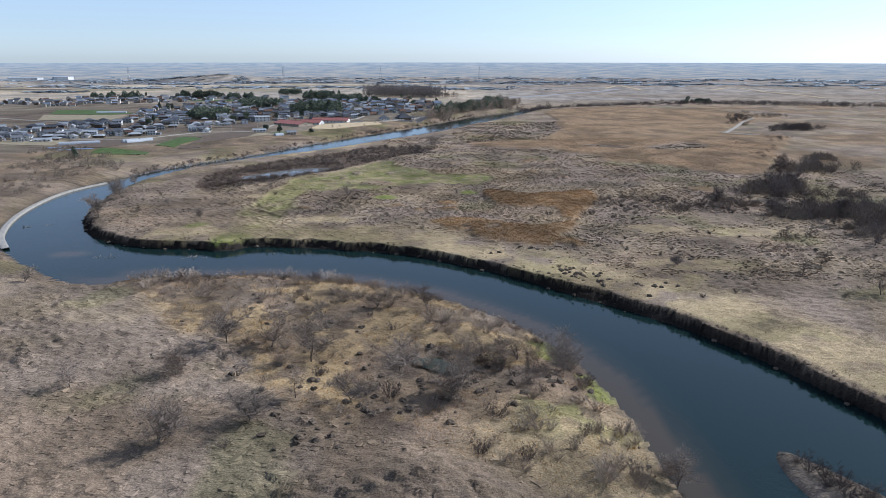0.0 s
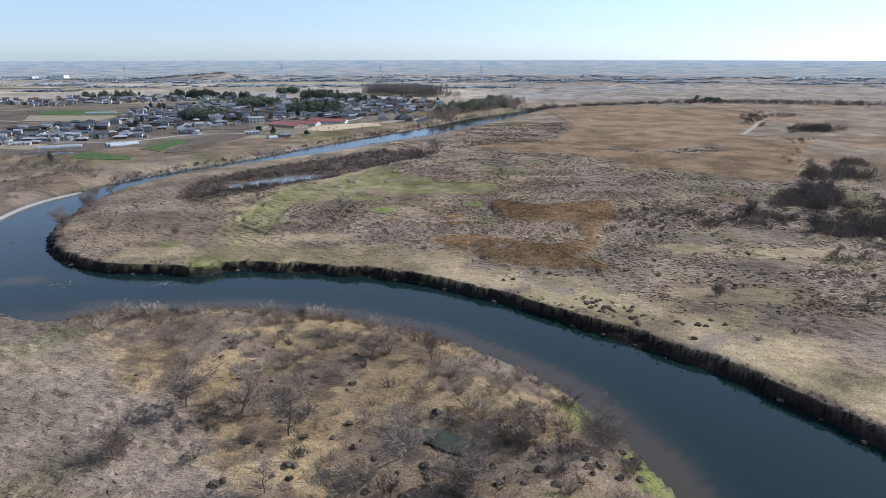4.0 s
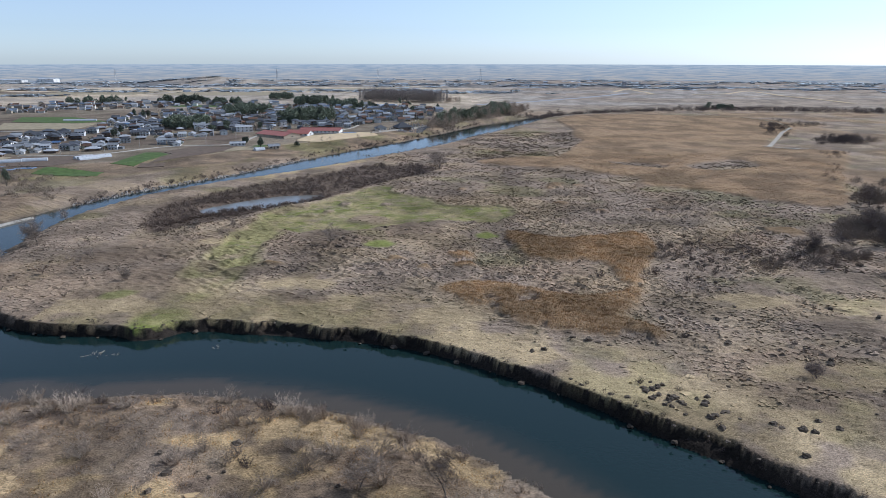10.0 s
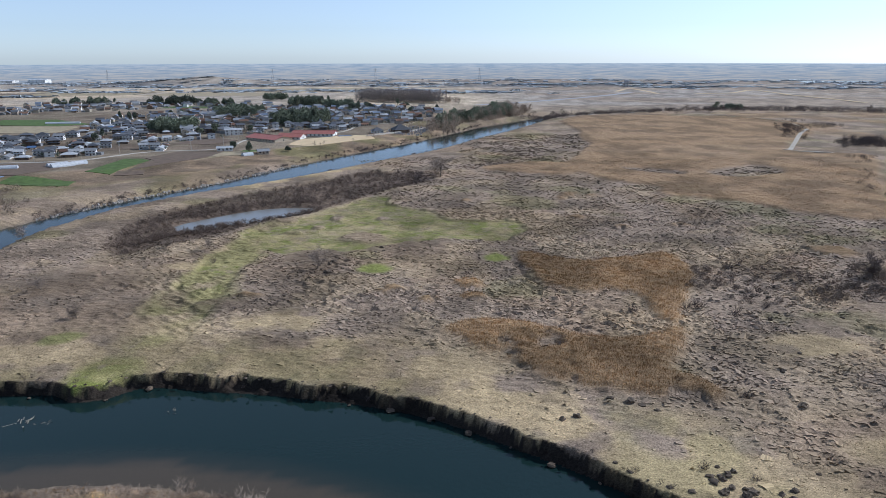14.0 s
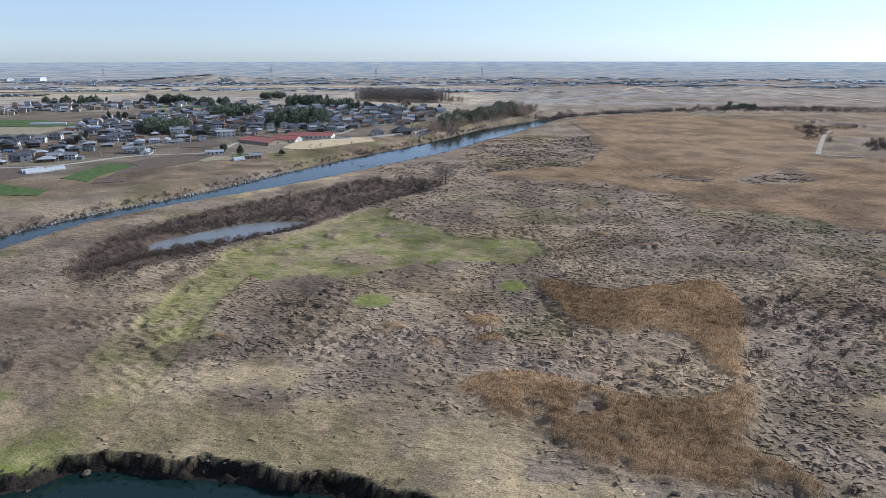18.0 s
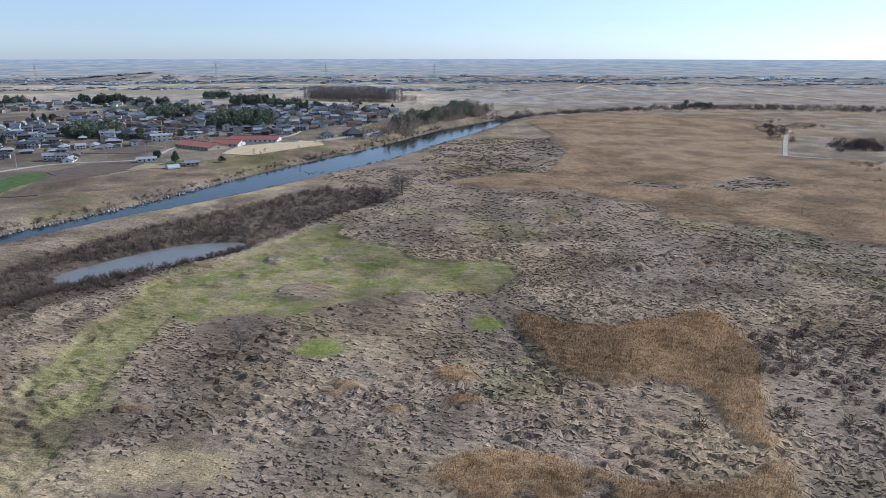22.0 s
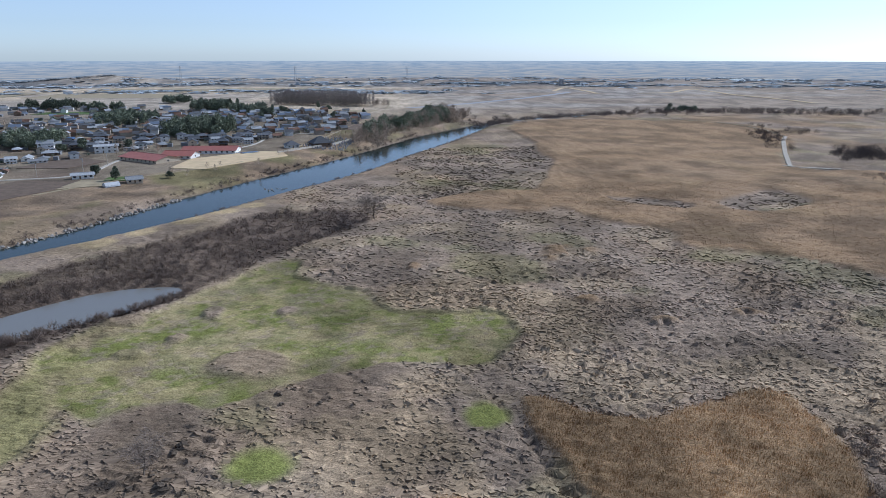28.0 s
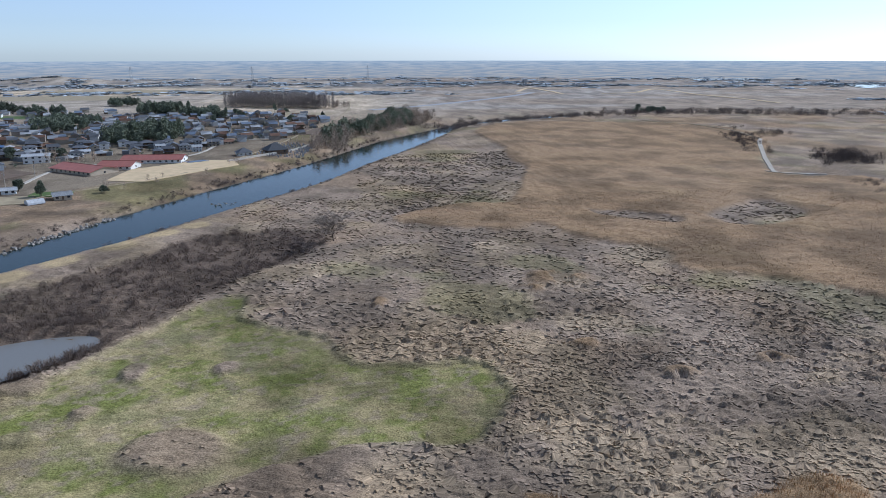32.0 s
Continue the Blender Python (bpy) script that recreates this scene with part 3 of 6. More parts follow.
w_col = np.array([[0.010, 0.025, 0.024]]) * (1 - shallow[:, None]) + np.array([[0.075, 0.06, 0.042]]) * shallow[:, None]
water = new("river_water", grid_mesh("river_water", wxs, wys, np.full(len(WX), WATER_Z), w_col))
water.data.materials.append(water_material())
tagged(water, "calm dark blue-green river water with silty shallows", "river", kind="structure")

# ---- line of the cut bank, for what stands along it ----
edge = curve_points(RIVER_BEND[4:-2], False, 60)
step = np.r_[0, np.cumsum(np.hypot(*np.diff(edge, axis=0).T))]
run = np.arange(0, step[-1], 0.55)
ex, ey = np.interp(run, step, edge[:, 0]), np.interp(run, step, edge[:, 1])
tx, ty = np.gradient(ex), np.gradient(ey)
size = np.hypot(tx, ty)
nx, ny = -ty / size, tx / size
nx, ny = np.convolve(np.pad(nx, 6, "edge"), np.ones(13) / 13, "valid"), np.convolve(np.pad(ny, 6, "edge"), np.ones(13) / 13, "valid")
nc = len(run)


# ---- mesh helpers ----
class Geo:
    """A growing list of vertices and faces that becomes one mesh."""

    def __init__(self):
        self.v, self.f = [], []

    def add(self, verts, faces):
        n = len(self.v)
        self.v += [tuple(p) for p in verts]
        self.f += [tuple(i + n for i in face) for face in faces]

    def box(self, x0, y0, z0, x1, y1, z1):
        self.add([(x0, y0, z0), (x1, y0, z0), (x1, y1, z0), (x0, y1, z0), (x0, y0, z1), (x1, y0, z1), (x1, y1, z1), (x0, y1, z1)],
                 [(0, 3, 2, 1), (4, 5, 6, 7), (0, 1, 5, 4), (1, 2, 6, 5), (2, 3, 7, 6), (3, 0, 4, 7)])

    def tube(self, a, b, ra, rb, sides=4):
        a, b = Vector(a), Vector(b)
        d = (b - a).normalized()
        u = d.orthogonal().normalized()
        w = d.cross(u)
        ring = []
        for p, r in ((a, ra), (b, rb)):
            ring += [p + (u * math.cos(6.2832 * k / sides) + w * math.sin(6.2832 * k / sides)) * r for k in range(sides)]
        self.add(ring, [(k, (k + 1) % sides, sides + (k + 1) % sides, sides + k) for k in range(sides)])

    def blade(self, a, b, w):
        """A thin tapered twig."""
        a, b = Vector(a), Vector(b)
        u = (b - a).orthogonal().normalized() * w
        self.add([a - u, a + u, b], [(0, 1, 2)])

    def mesh(self, name, mat, smooth_it=False):
        me = bpy.data.meshes.new(name)
        me.from_pydata(self.v, [], self.f)
        me.materials.append(mat)
        if smooth_it:
            me.shade_smooth()
        me.update()
        return me


def part(name, mesh, parent=None, label="", at=None):
    ob = new(name, mesh)
    if parent:
        ob.parent = parent
    if at is not None:
        ob.matrix_basis = at
    if label:
        ob["label"] = label
    return ob


def soup(name, verts, tris_per, mat, colours=None):
    """One mesh from an array of triangles (n, 3, 3)."""
    me = bpy.data.meshes.new(name)
    v = verts.reshape(-1, 3)
    n = len(v)
    me.vertices.add(n)
    me.vertices.foreach_set("co", v.astype(np.float32).ravel())
    me.loops.add(n)
    me.loops.foreach_set("vertex_index", np.arange(n, dtype=np.int32))
    me.polygons.add(n // tris_per)
    me.polygons.foreach_set("loop_start", np.arange(0, n, tris_per, dtype=np.int32))
    me.update(calc_edges=True)
    me.materials.append(mat)
    if colours is not None:
        at = me.attributes.new("cover", "FLOAT_COLOR", "POINT")
        at.data.foreach_set("color", np.c_[colours, np.ones(len(colours))].astype(np.float32).ravel())
    return me


def heights_at(x, y):
    i = np.clip(np.searchsorted(xs, x) - 1, 0, len(xs) - 2)
    j = np.clip(np.searchsorted(ys, y) - 1, 0, len(ys) - 2)
    u, v = (x - xs[i]) / (xs[i + 1] - xs[i]), (y - ys[j]) / (ys[j + 1] - ys[j])
    z = GZ.reshape(len(ys), len(xs))
    return (z[j, i] * (1 - u) + z[j, i + 1] * u) * (1 - v) + (z[j + 1, i] * (1 - u) + z[j + 1, i + 1] * u) * v


def tuft_material(name, rough=0.9, spread=0.3):
    mat = material(name, (1, 1, 1), rough, 0.1, 1.0, spec=0.1)
    nt = mat.node_tree
    at = nt.nodes.new("ShaderNodeAttribute")
    at.attribute_name = "cover"
    geo = nt.nodes.new("ShaderNodeNewGeometry")
    rng = nt.nodes.new("ShaderNodeMapRange")
    rng.inputs["To Min"].default_value, rng.inputs["To Max"].default_value = 1 - spread, 1 + spread
    nt.links.new(geo.outputs["Random Per Island"], rng.inputs["Value"])
    hsv = [n for n in nt.nodes if n.bl_idname == "ShaderNodeHueSaturation"][0]
    nt.links.new(rng.outputs[0], hsv.inputs["Value"])
    nt.links.new(at.outputs["Color"], hsv.inputs["Color"])
    return mat


# ---- materials of things ----
BARK = material("grey_bark", (0.16, 0.13, 0.105), 0.9, 0.3, 0.6, per_object=0.25)
TWIG = material("bare_twigs", (0.34, 0.27, 0.205), 0.9, 0.25, 1.0, per_object=0.25)
TREE_TWIG = material("brown_tree_twigs", (0.27, 0.215, 0.17), 0.9, 0.25, 1.0, per_object=0.25)
DARK_TWIG = material("dark_twigs", (0.13, 0.10, 0.085), 0.9, 0.25, 1.0, per_object=0.2)
WOODS = material("grey_wood_twigs", (0.26, 0.225, 0.205), 0.9, 0.2, 4.0)
WILLOW = material("willow_twigs", (0.185, 0.138, 0.108), 0.9, 0.25, 1.5)
LEAF = material("evergreen_leaves", (0.14, 0.158, 0.108), 0.7, 0.4, 1.5, per_object=0.35)
BAMBOO = material("bamboo_leaves", (0.15, 0.168, 0.11), 0.7, 0.35, 2.0, per_object=0.25)
ROOF_DARK = material("dark_roof_tiles", (0.10, 0.105, 0.115), 0.55, 0.25, 0.8, 0.04, 0.3, per_object=0.45)
ROOF_GREY = material("grey_roof_tiles", (0.33, 0.34, 0.35), 0.6, 0.2, 0.8, 0.04, 0.3, per_object=0.4)
ROOF_BROWN = material("brown_roof", (0.16, 0.09, 0.06), 0.6, 0.2, 0.8, 0.04, 0.3, per_object=0.3)
ROOF_RED = material("red_metal_roof", (0.36, 0.135, 0.105), 0.5, 0.12, 3.0, per_object=0.1)
ROOF_BLUE = material("blue_metal_roof", (0.10, 0.17, 0.30), 0.45, 0.15, 2.0, per_object=0.25)
WALL_WHITE = material("white_plaster", (0.74, 0.73, 0.70), 0.8, 0.1, 1.5, per_object=0.15)
WALL_BEIGE = material("beige_siding", (0.45, 0.38, 0.29), 0.8, 0.12, 1.5, per_object=0.25)
WALL_BROWN = material("brown_boards", (0.17, 0.12, 0.085), 0.85, 0.2, 1.0, per_object=0.3)
GLASS = material("window_glass", (0.03, 0.035, 0.045), 0.12, 0.2, 1.0, spec=0.6)
VINYL = material("greenhouse_vinyl", (0.52, 0.535, 0.55), 0.35, 0.12, 1.5)
STEEL = material("galvanised_steel", (0.42, 0.43, 0.44), 0.5, 0.15, 1.0, metal=0.6)
CONCRETE = material("old_concrete", (0.46, 0.42, 0.36), 0.85, 0.25, 1.5, 0.03, 0.3)
SAND = material("sandy_yard", (0.60, 0.46, 0.28), 0.95, 0.12, 6.0, 0.02, 0.5)
GRAVEL = material("gravel_track", (0.40, 0.355, 0.29), 0.95, 0.2, 3.0, 0.04, 0.4)
CROP = material("green_crop", (0.085, 0.13, 0.035), 0.9, 0.3, 4.0, 0.08, 0.5)
SOIL = material("ploughed_soil", (0.15, 0.11, 0.08), 0.95, 0.2, 4.0, 0.1, 0.5)
STUBBLE = material("stubble_field", (0.34, 0.28, 0.18), 0.95, 0.2, 5.0, 0.06, 0.5)
STONE = material("granite", (0.30, 0.30, 0.31), 0.6, 0.2, 0.6, per_object=0.3)
DRIFT = material("driftwood", (0.30, 0.26, 0.21), 0.9, 0.3, 0.8)
PANEL = material("dark_glossy_sheet", (0.025, 0.03, 0.05), 0.2, 0.1, 1.0, spec=0.6)
REED_STUFF = tuft_material("reed_blades")
RIPRAP = material("riprap_stone", (0.30, 0.275, 0.245), 0.9, 0.3, 0.7, 0.05, 0.3, per_object=0.3)


# ---- bare trees and shrubs ----
def limb(trunk, crown, rng, base, d, length, radius, level, spread):
    """One branch as a bent run of tubes, and its side branches."""
    if level == 3:
        q = Vector(base) + d * length
        crown.blade(base, q, 0.042)
        crown.blade(Vector(base).lerp(q, 0.45), q + Vector((rng.uniform(-1, 1), rng.uniform(-1, 1), rng.uniform(-0.5, 0.8))) * length * 0.45, 0.03)
        return
    steps = 4 if level < 2 else 3
    p, r = Vector(base), radius
    for k in range(steps):
        d = (d + Vector((rng.uniform(-1, 1), rng.uniform(-1, 1), rng.uniform(-0.6, 0.6))) * 0.28).normalized()
        q = p + d * (length / steps)
        rq = max(r * 0.78, 0.02)
        (trunk if level < 2 else crown).tube(p, q, r, rq, 6 if level == 0 else (4 if level == 1 else 3))
        if level < 3:
            for _ in range((2, 3, 3)[level]):
                side = Vector((rng.uniform(-1, 1), rng.uniform(-1, 1), rng.uniform(-0.15, 0.5))).normalized()
                limb(trunk, crown, rng, q, (d * 0.55 + side * spread).normalized(), length * rng.uniform(0.5, 0.75), max(rq * 0.55, 0.022), level + 1, spread)
        p, r = q, rq


def bare_tree(seed, tall, spread=1.0, stems=1, bark=None, twig=None):
    rng = random.Random(seed)
    trunk, crown = Geo(), Geo()
    for s in range(stems):
        lean = Vector((rng.uniform(-0.35, 0.35), rng.uniform(-0.35, 0.35), 1)) if stems > 1 else Vector((rng.uniform(-0.15, 0.15), rng.uniform(-0.15, 0.15), 1))
        limb(trunk, crown, rng, (rng.uniform(-0.4, 0.4) * (stems > 1), rng.uniform(-0.4, 0.4) * (stems > 1), -0.4), lean.normalized(), tall * 0.66, 0.02 * tall, 0 if stems < 3 else 1, spread)
    top = new("bare_tree")
    top.matrix_basis = pose(0, -800, -300)
    part("trunk", trunk.mesh("trunk", bark or BARK, True), top)
    part("crown", crown.mesh("crown", twig or TREE_TWIG), top, "fine leafless twigs")
    return top


def shrub_mesh(seed, mat, tall=2.6, wide=1.5, stems=34):
    """A leafless bush: forked stems that end in many fine twigs."""
    rng = random.Random(seed)
    g = Geo()
    for _ in range(stems):
        a, lean = rng.uniform(0, 6.283), rng.uniform(0.1, 0.95)
        p = Vector((math.cos(a) * rng.uniform(0, 0.5), math.sin(a) * rng.uniform(0, 0.5), -0.2))
        d = Vector((math.cos(a) * lean * wide / 1.5, math.sin(a) * lean * wide / 1.5, 1)).normalized()
        r, ln = rng.uniform(0.02, 0.04), tall * rng.uniform(0.55, 1.0)
        for k in range(3):
            q = p + d * ln / 3
            g.tube(p, q, r, r * 0.6, 3)
            for _ in range(5 if k else 2):
                e = (d * 0.7 + Vector((rng.uniform(-1, 1), rng.uniform(-1, 1), rng.uniform(-0.2, 0.7))) * 0.8).normalized()
                m = q + e * ln * rng.uniform(0.12, 0.26)
                g.blade(q, m, 0.022)
                h = (e + Vector((rng.uniform(-1, 1), rng.uniform(-1, 1), rng.uniform(-0.2, 0.6))) * 0.8).normalized()
                g.blade(q.lerp(m, 0.6), m + h * ln * rng.uniform(0.08, 0.18), 0.016)
            d = (d + Vector((rng.uniform(-1, 1), rng.uniform(-1, 1), 0.1)) * 0.25).normalized()
            p, r = q, r * 0.6
    return g.mesh("shrub", mat)


def leafy_tree(seed, tall, wide, mat, name="evergreen_tree", lobes=9, leaves=1500, conic=False, leaf=0.5):
    rng = np.random.RandomState(seed)
    t = Geo()
    t.tube((0, 0, -0.4), (0.1, 0, tall * 0.45), 0.022 * tall, 0.014 * tall, 6)
    t.tube((0.1, 0, tall * 0.45), (0, 0.1, tall * 0.92), 0.014 * tall, 0.03, 5)
    for k in range(6):
        a, z = k * 1.05, tall * (0.35 + 0.08 * k)
        t.tube((0, 0, z), (math.cos(a) * wide * 0.35, math.sin(a) * wide * 0.35, z + tall * 0.12), 0.008 * tall, 0.03, 4)
    pts = []
    for k in range(lobes):
        a = rng.uniform(0, 6.283)
        h = rng.uniform(0.3, 0.95) if conic else rng.uniform(0.42, 0.86)
        out = wide * 0.5 * ((1.05 - h) * 0.9 if conic else rng.uniform(0.1, 0.62))
        size = wide * (0.16 + 0.3 * (1 - h)) if conic else wide * rng.uniform(0.2, 0.33)
        n = leaves // lobes
        v = rng.normal(size=(n, 3))
        v /= np.linalg.norm(v, axis=1)[:, None]
        v *= (size * rng.uniform(0.55, 1.1, n) ** 0.5)[:, None]
        v[:, 2] *= 0.75
        pts.append(v + np.array([math.cos(a) * out, math.sin(a) * out, h * tall]))
    c = np.concatenate(pts)
    c = c[c[:, 2] > tall * 0.18]
    n = len(c)
    e1 = rng.normal(size=(n, 3))
    e1 /= np.linalg.norm(e1, axis=1)[:, None]
    e2 = np.cross(e1, rng.normal(size=(n, 3)))
    e2 /= np.linalg.norm(e2, axis=1)[:, None]
    s = rng.uniform(0.6, 1.3, (n, 1)) * leaf
    tri = np.stack([c - e1 * s - e2 * s * 0.4, c + e1 * s * 0.2 + e2 * s, c + e1 * s - e2 * s * 0.5], 1)
    top = new(name)
    top.matrix_basis = pose(0, -800, -300)
    part("trunk", t.mesh("trunk", BARK, True), top)
    part("crown", soup("crown", tri, 3, mat), top, "dense dark green foliage" if mat == LEAF else "pale green foliage")
    return top


def clear(ob):
    """Remove a pattern object after its copies are made."""
    for o in (*families.get(ob, ob.children_recursive), ob):
        bpy.data.objects.remove(o)


families = {}


def copies(pattern, m):
    """As copy_thing(), with the pattern's family kept for speed."""
    if pattern not in families:
        families[pattern] = tuple(pattern.children_recursive)
    top = pattern.copy()
    scene.collection.objects.link(top)
    for o in families[pattern]:
        c = o.copy()
        scene.collection.objects.link(c)
        c.parent = top
    top.matrix_basis = m
    return top


def put(pattern, x, y, scale=1.0, turn=0.0, label="", category="tree", group="", sink=0.0, name=""):
    m = Matrix.LocRotScale((x, y, height(x, y) - sink), Euler((0, 0, turn)), None)
    ob = copies(pattern, m)
    ob.scale = (scale, scale, scale * (0.9 + 0.2 * ((x * 7.13 + y * 3.71) % 1)))
    tagged(ob, label, category, group)
    return ob


rnd = random.Random(7)
tree_kinds = [bare_tree(11, 8.5), bare_tree(12, 8.0, 1.15), bare_tree(13, 9.5, 0.9), bare_tree(14, 7.5, 1.1, 2), bare_tree(15, 7.0, 1.1, 3), bare_tree(16, 9.0, 1.0, 2)]
dark_trees = [bare_tree(21, 9.0, 1.1, 2, DARK_TWIG, DARK_TWIG), bare_tree(22, 8.0, 1.2, 3, DARK_TWIG, DARK_TWIG), bare_tree(23, 10.5, 1.05, 1, DARK_TWIG, DARK_TWIG)]
shrub_kinds = [shrub_mesh(31 + k, TWIG, 2.4 + 0.3 * k, 1.4 + 0.15 * k, 30 + 4 * k) for k in range(4)]
dark_shrubs = [shrub_mesh(41 + k, DARK_TWIG, 2.2 + 0.3 * k, 1.7, 36) for k in range(3)]

LONE = "leafless grey-brown tree standing in winter scrub"
for k, (x, y, s) in enumerate([(-36, 174, 1.1), (-63, 187, 1.1), (-49, 183, 1.0), (-70, 165, 0.8), (-54, 165, 0.8), (-61, 132, 0.75), (-36, 153, 0.7), (-22, 151, 0.75),
                               (-11, 165, 1.0), (2, 154, 0.95), (21, 175, 0.9), (33, 172, 0.85), (-93, 157, 0.6), (-22, 216, 0.75), (-5, 213, 0.75), (-44, 142, 0.9),
                               (-155, 243, 0.75), (47, 121, 0.65), (5, 163, 0.85)]):
    put(tree_kinds[k % 6], x, y, s * 1.3, k * 1.7, LONE, group="bare trees on the south bank")
put(tree_kinds[0], -56, 398, 1.0, 0.3, "small leafless tree on a grey reed mound")
put(tree_kinds[1], -7, 619, 2.1, 1.0, "broad dark leafless tree at the end of the thicket")
put(dark_trees[0], -22, 606, 0.8, 2.0, "dark leafless tree beside the oxbow thicket")
for k, (x, y, s) in enumerate([(-194, 380, 1.0), (-184, 360, 0.9), (-176, 346, 0.8), (-192, 405, 1.1), (-205, 455, 0.8), (-160, 352, 0.6), (-150, 372, 0.5), (-128, 432, 0.55), (-165, 400, 0.5), (-124, 345, 0.45),
                               (-108, 428, 0.6)]):
    put(tree_kinds[(k + 2) % 6], x, y, s, k * 2.1, "leafless tree on the reed-covered river point", group="bare trees on the river point")
for k, (x, y, s) in enumerate([(94, 265, 0.4), (140, 257, 0.55), (154, 230, 0.8), (151, 265, 0.5), (159, 310, 0.6), (160, 372, 0.8), (157, 388, 0.7), (125, 380, 0.6), (150, 360, 0.6),
                               (172, 352, 0.8), (180, 360, 0.9), (188, 345, 0.8), (196, 372, 0.9), (192, 330, 0.8), (204, 404, 1.1), (198, 396, 1.0), (212, 410, 1.0), (218, 385, 0.9), (206, 350, 0.9),
                               (222, 358, 0.8), (200, 420, 1.0), (215, 425, 0.9), (236, 480, 0.9), (240, 492, 0.9), (248, 500, 0.8), (244, 472, 0.8), (205, 318, 0.8), (214, 330, 0.8), (196, 300, 0.7), (189, 292, 0.7)]):
    put(dark_trees[k % 3], x, y, s * 1.25, k * 1.3, "dark bare tree in a tangled thicket", group="bare trees of the east thicket")


def shrub(x, y, s, dark=False, group="grey shrubs", label="grey leafless shrub with fine twigs"):
    kinds = dark_shrubs if dark else shrub_kinds
    ob = new("shrub", kinds[rnd.randrange(len(kinds))])
    ob.matrix_basis = Matrix.LocRotScale((x, y, height(x, y)), Euler((0, 0, rnd.uniform(0, 6.28))), (s * rnd.uniform(0.9, 1.4), s * rnd.uniform(0.9, 1.4), s * rnd.uniform(0.8, 1.1)))
    tagged(ob, label, "shrub", group)


RIVER_GRID = masks["river"].reshape(len(ys), len(xs))


def river_gap(x, y):
    """Distance to the water's edge, from the ground grid."""
    i = min(max(int(np.searchsorted(xs, x)), 0), len(xs) - 1)
    j = min(max(int(np.searchsorted(ys, y)), 0), len(ys) - 1)
    return float(RIVER_GRID[j, i])


count = 0
while count < 130:
    x, y = rnd.uniform(-130, 52), rnd.uniform(112, 258)
    if not inside(np.array([x]), np.array([y]), scrub_zone)[0] or river_gap(x, y) < 5:
        continue
    if rnd.random() > 0.35 + 0.65 * (river_gap(x, y) < 32):
        continue
    shrub(x, y, rnd.uniform(0.9, 1.7), rnd.random() < 0.15, "grey shrubs on the south bank")
    count += 1
for x, y, s in [(12, 171, 1.3), (15, 168, 1.4), (10, 174, 1.2), (19, 165, 1.2), (22, 160, 1.1), (8, 178, 1.1), (2, 168, 1.0), (25, 156, 0.9), (-8, 181, 0.9), (82, 115, 1.6), (86, 111, 1.5), (80, 121, 1.5), (88, 106, 1.3), (90, 103, 1.2), (84, 118, 1.2), (78, 124, 1.2),
                (76, 126, 1.4), (77, 121, 1.3), (79, 117, 1.3), (75, 129, 1.1), (84, 108, 1.3), (-47, 131, 1.0)]:
    shrub(x, y, s, True, "dark shrubs on the south bank", "dark tangled leafless shrub")
for x, y, s in [(33, 121, 1.5), (35, 125, 1.3), (39, 139, 1.2), (43, 137, 1.3), (44, 142, 1.1), (46, 126, 1.2), (28, 130, 1.1), (24, 138, 1.0)]:
    shrub(x, y, s, False, "grey shrubs on the south bank", "round grey-brown leafless shrub near the water")
for _ in range(70):
    a = rnd.uniform(0, 6.28)
    x, y = rnd.choice([(112, 388), (97, 362), (80, 356), (110, 399), (125, 375), (140, 372), (160, 345), (205, 370), (190, 330), (235, 470), (200, 400), (185, 350), (210, 340)])
    shrub(x + rnd.gauss(0, 10), y + rnd.gauss(0, 8), rnd.uniform(0.7, 1.4), True, "dark shrubs of the east thicket", "dark low leafless shrub among flattened reeds")
for _ in range(36):
    t = rnd.random()
    x, y = -200 + 95 * t + rnd.gauss(0, 12), 345 + 60 * t + rnd.gauss(0, 26)
    if river_gap(x, y) > 4:
        shrub(x, y, rnd.uniform(0.4, 0.9), False, "grey shrubs on the river point")
for x, y in [(68, 292), (55, 258), (94, 268), (104, 232), (90, 226), (58, 240), (137, 252), (120, 262), (46, 262), (98, 286), (119, 315), (150, 236), (128, 290), (-76, 352), (-64, 358)]:
    shrub(x, y, rnd.uniform(0.5, 0.8), True, "low shrubs beside the cut bank", "low dark shrub on the straw meadow")
# ---- reeds and grass ----
def stuff(name, tris, colours, label, category):
    ob = new(name, soup(name, tris, 3, REED_STUFF, colours))
    tagged(ob, label, category, kind="stuff")
    return ob


def scatter(n, x0, x1, y0, y1, seed):
    r = np.random.RandomState(seed)
    x, y = r.uniform(x0, x1, n), r.uniform(y0, y1, n)
    return x, y, r


def cover_at(x, y):
    _, m = land(x, y)
    return paint(x, y, m), m


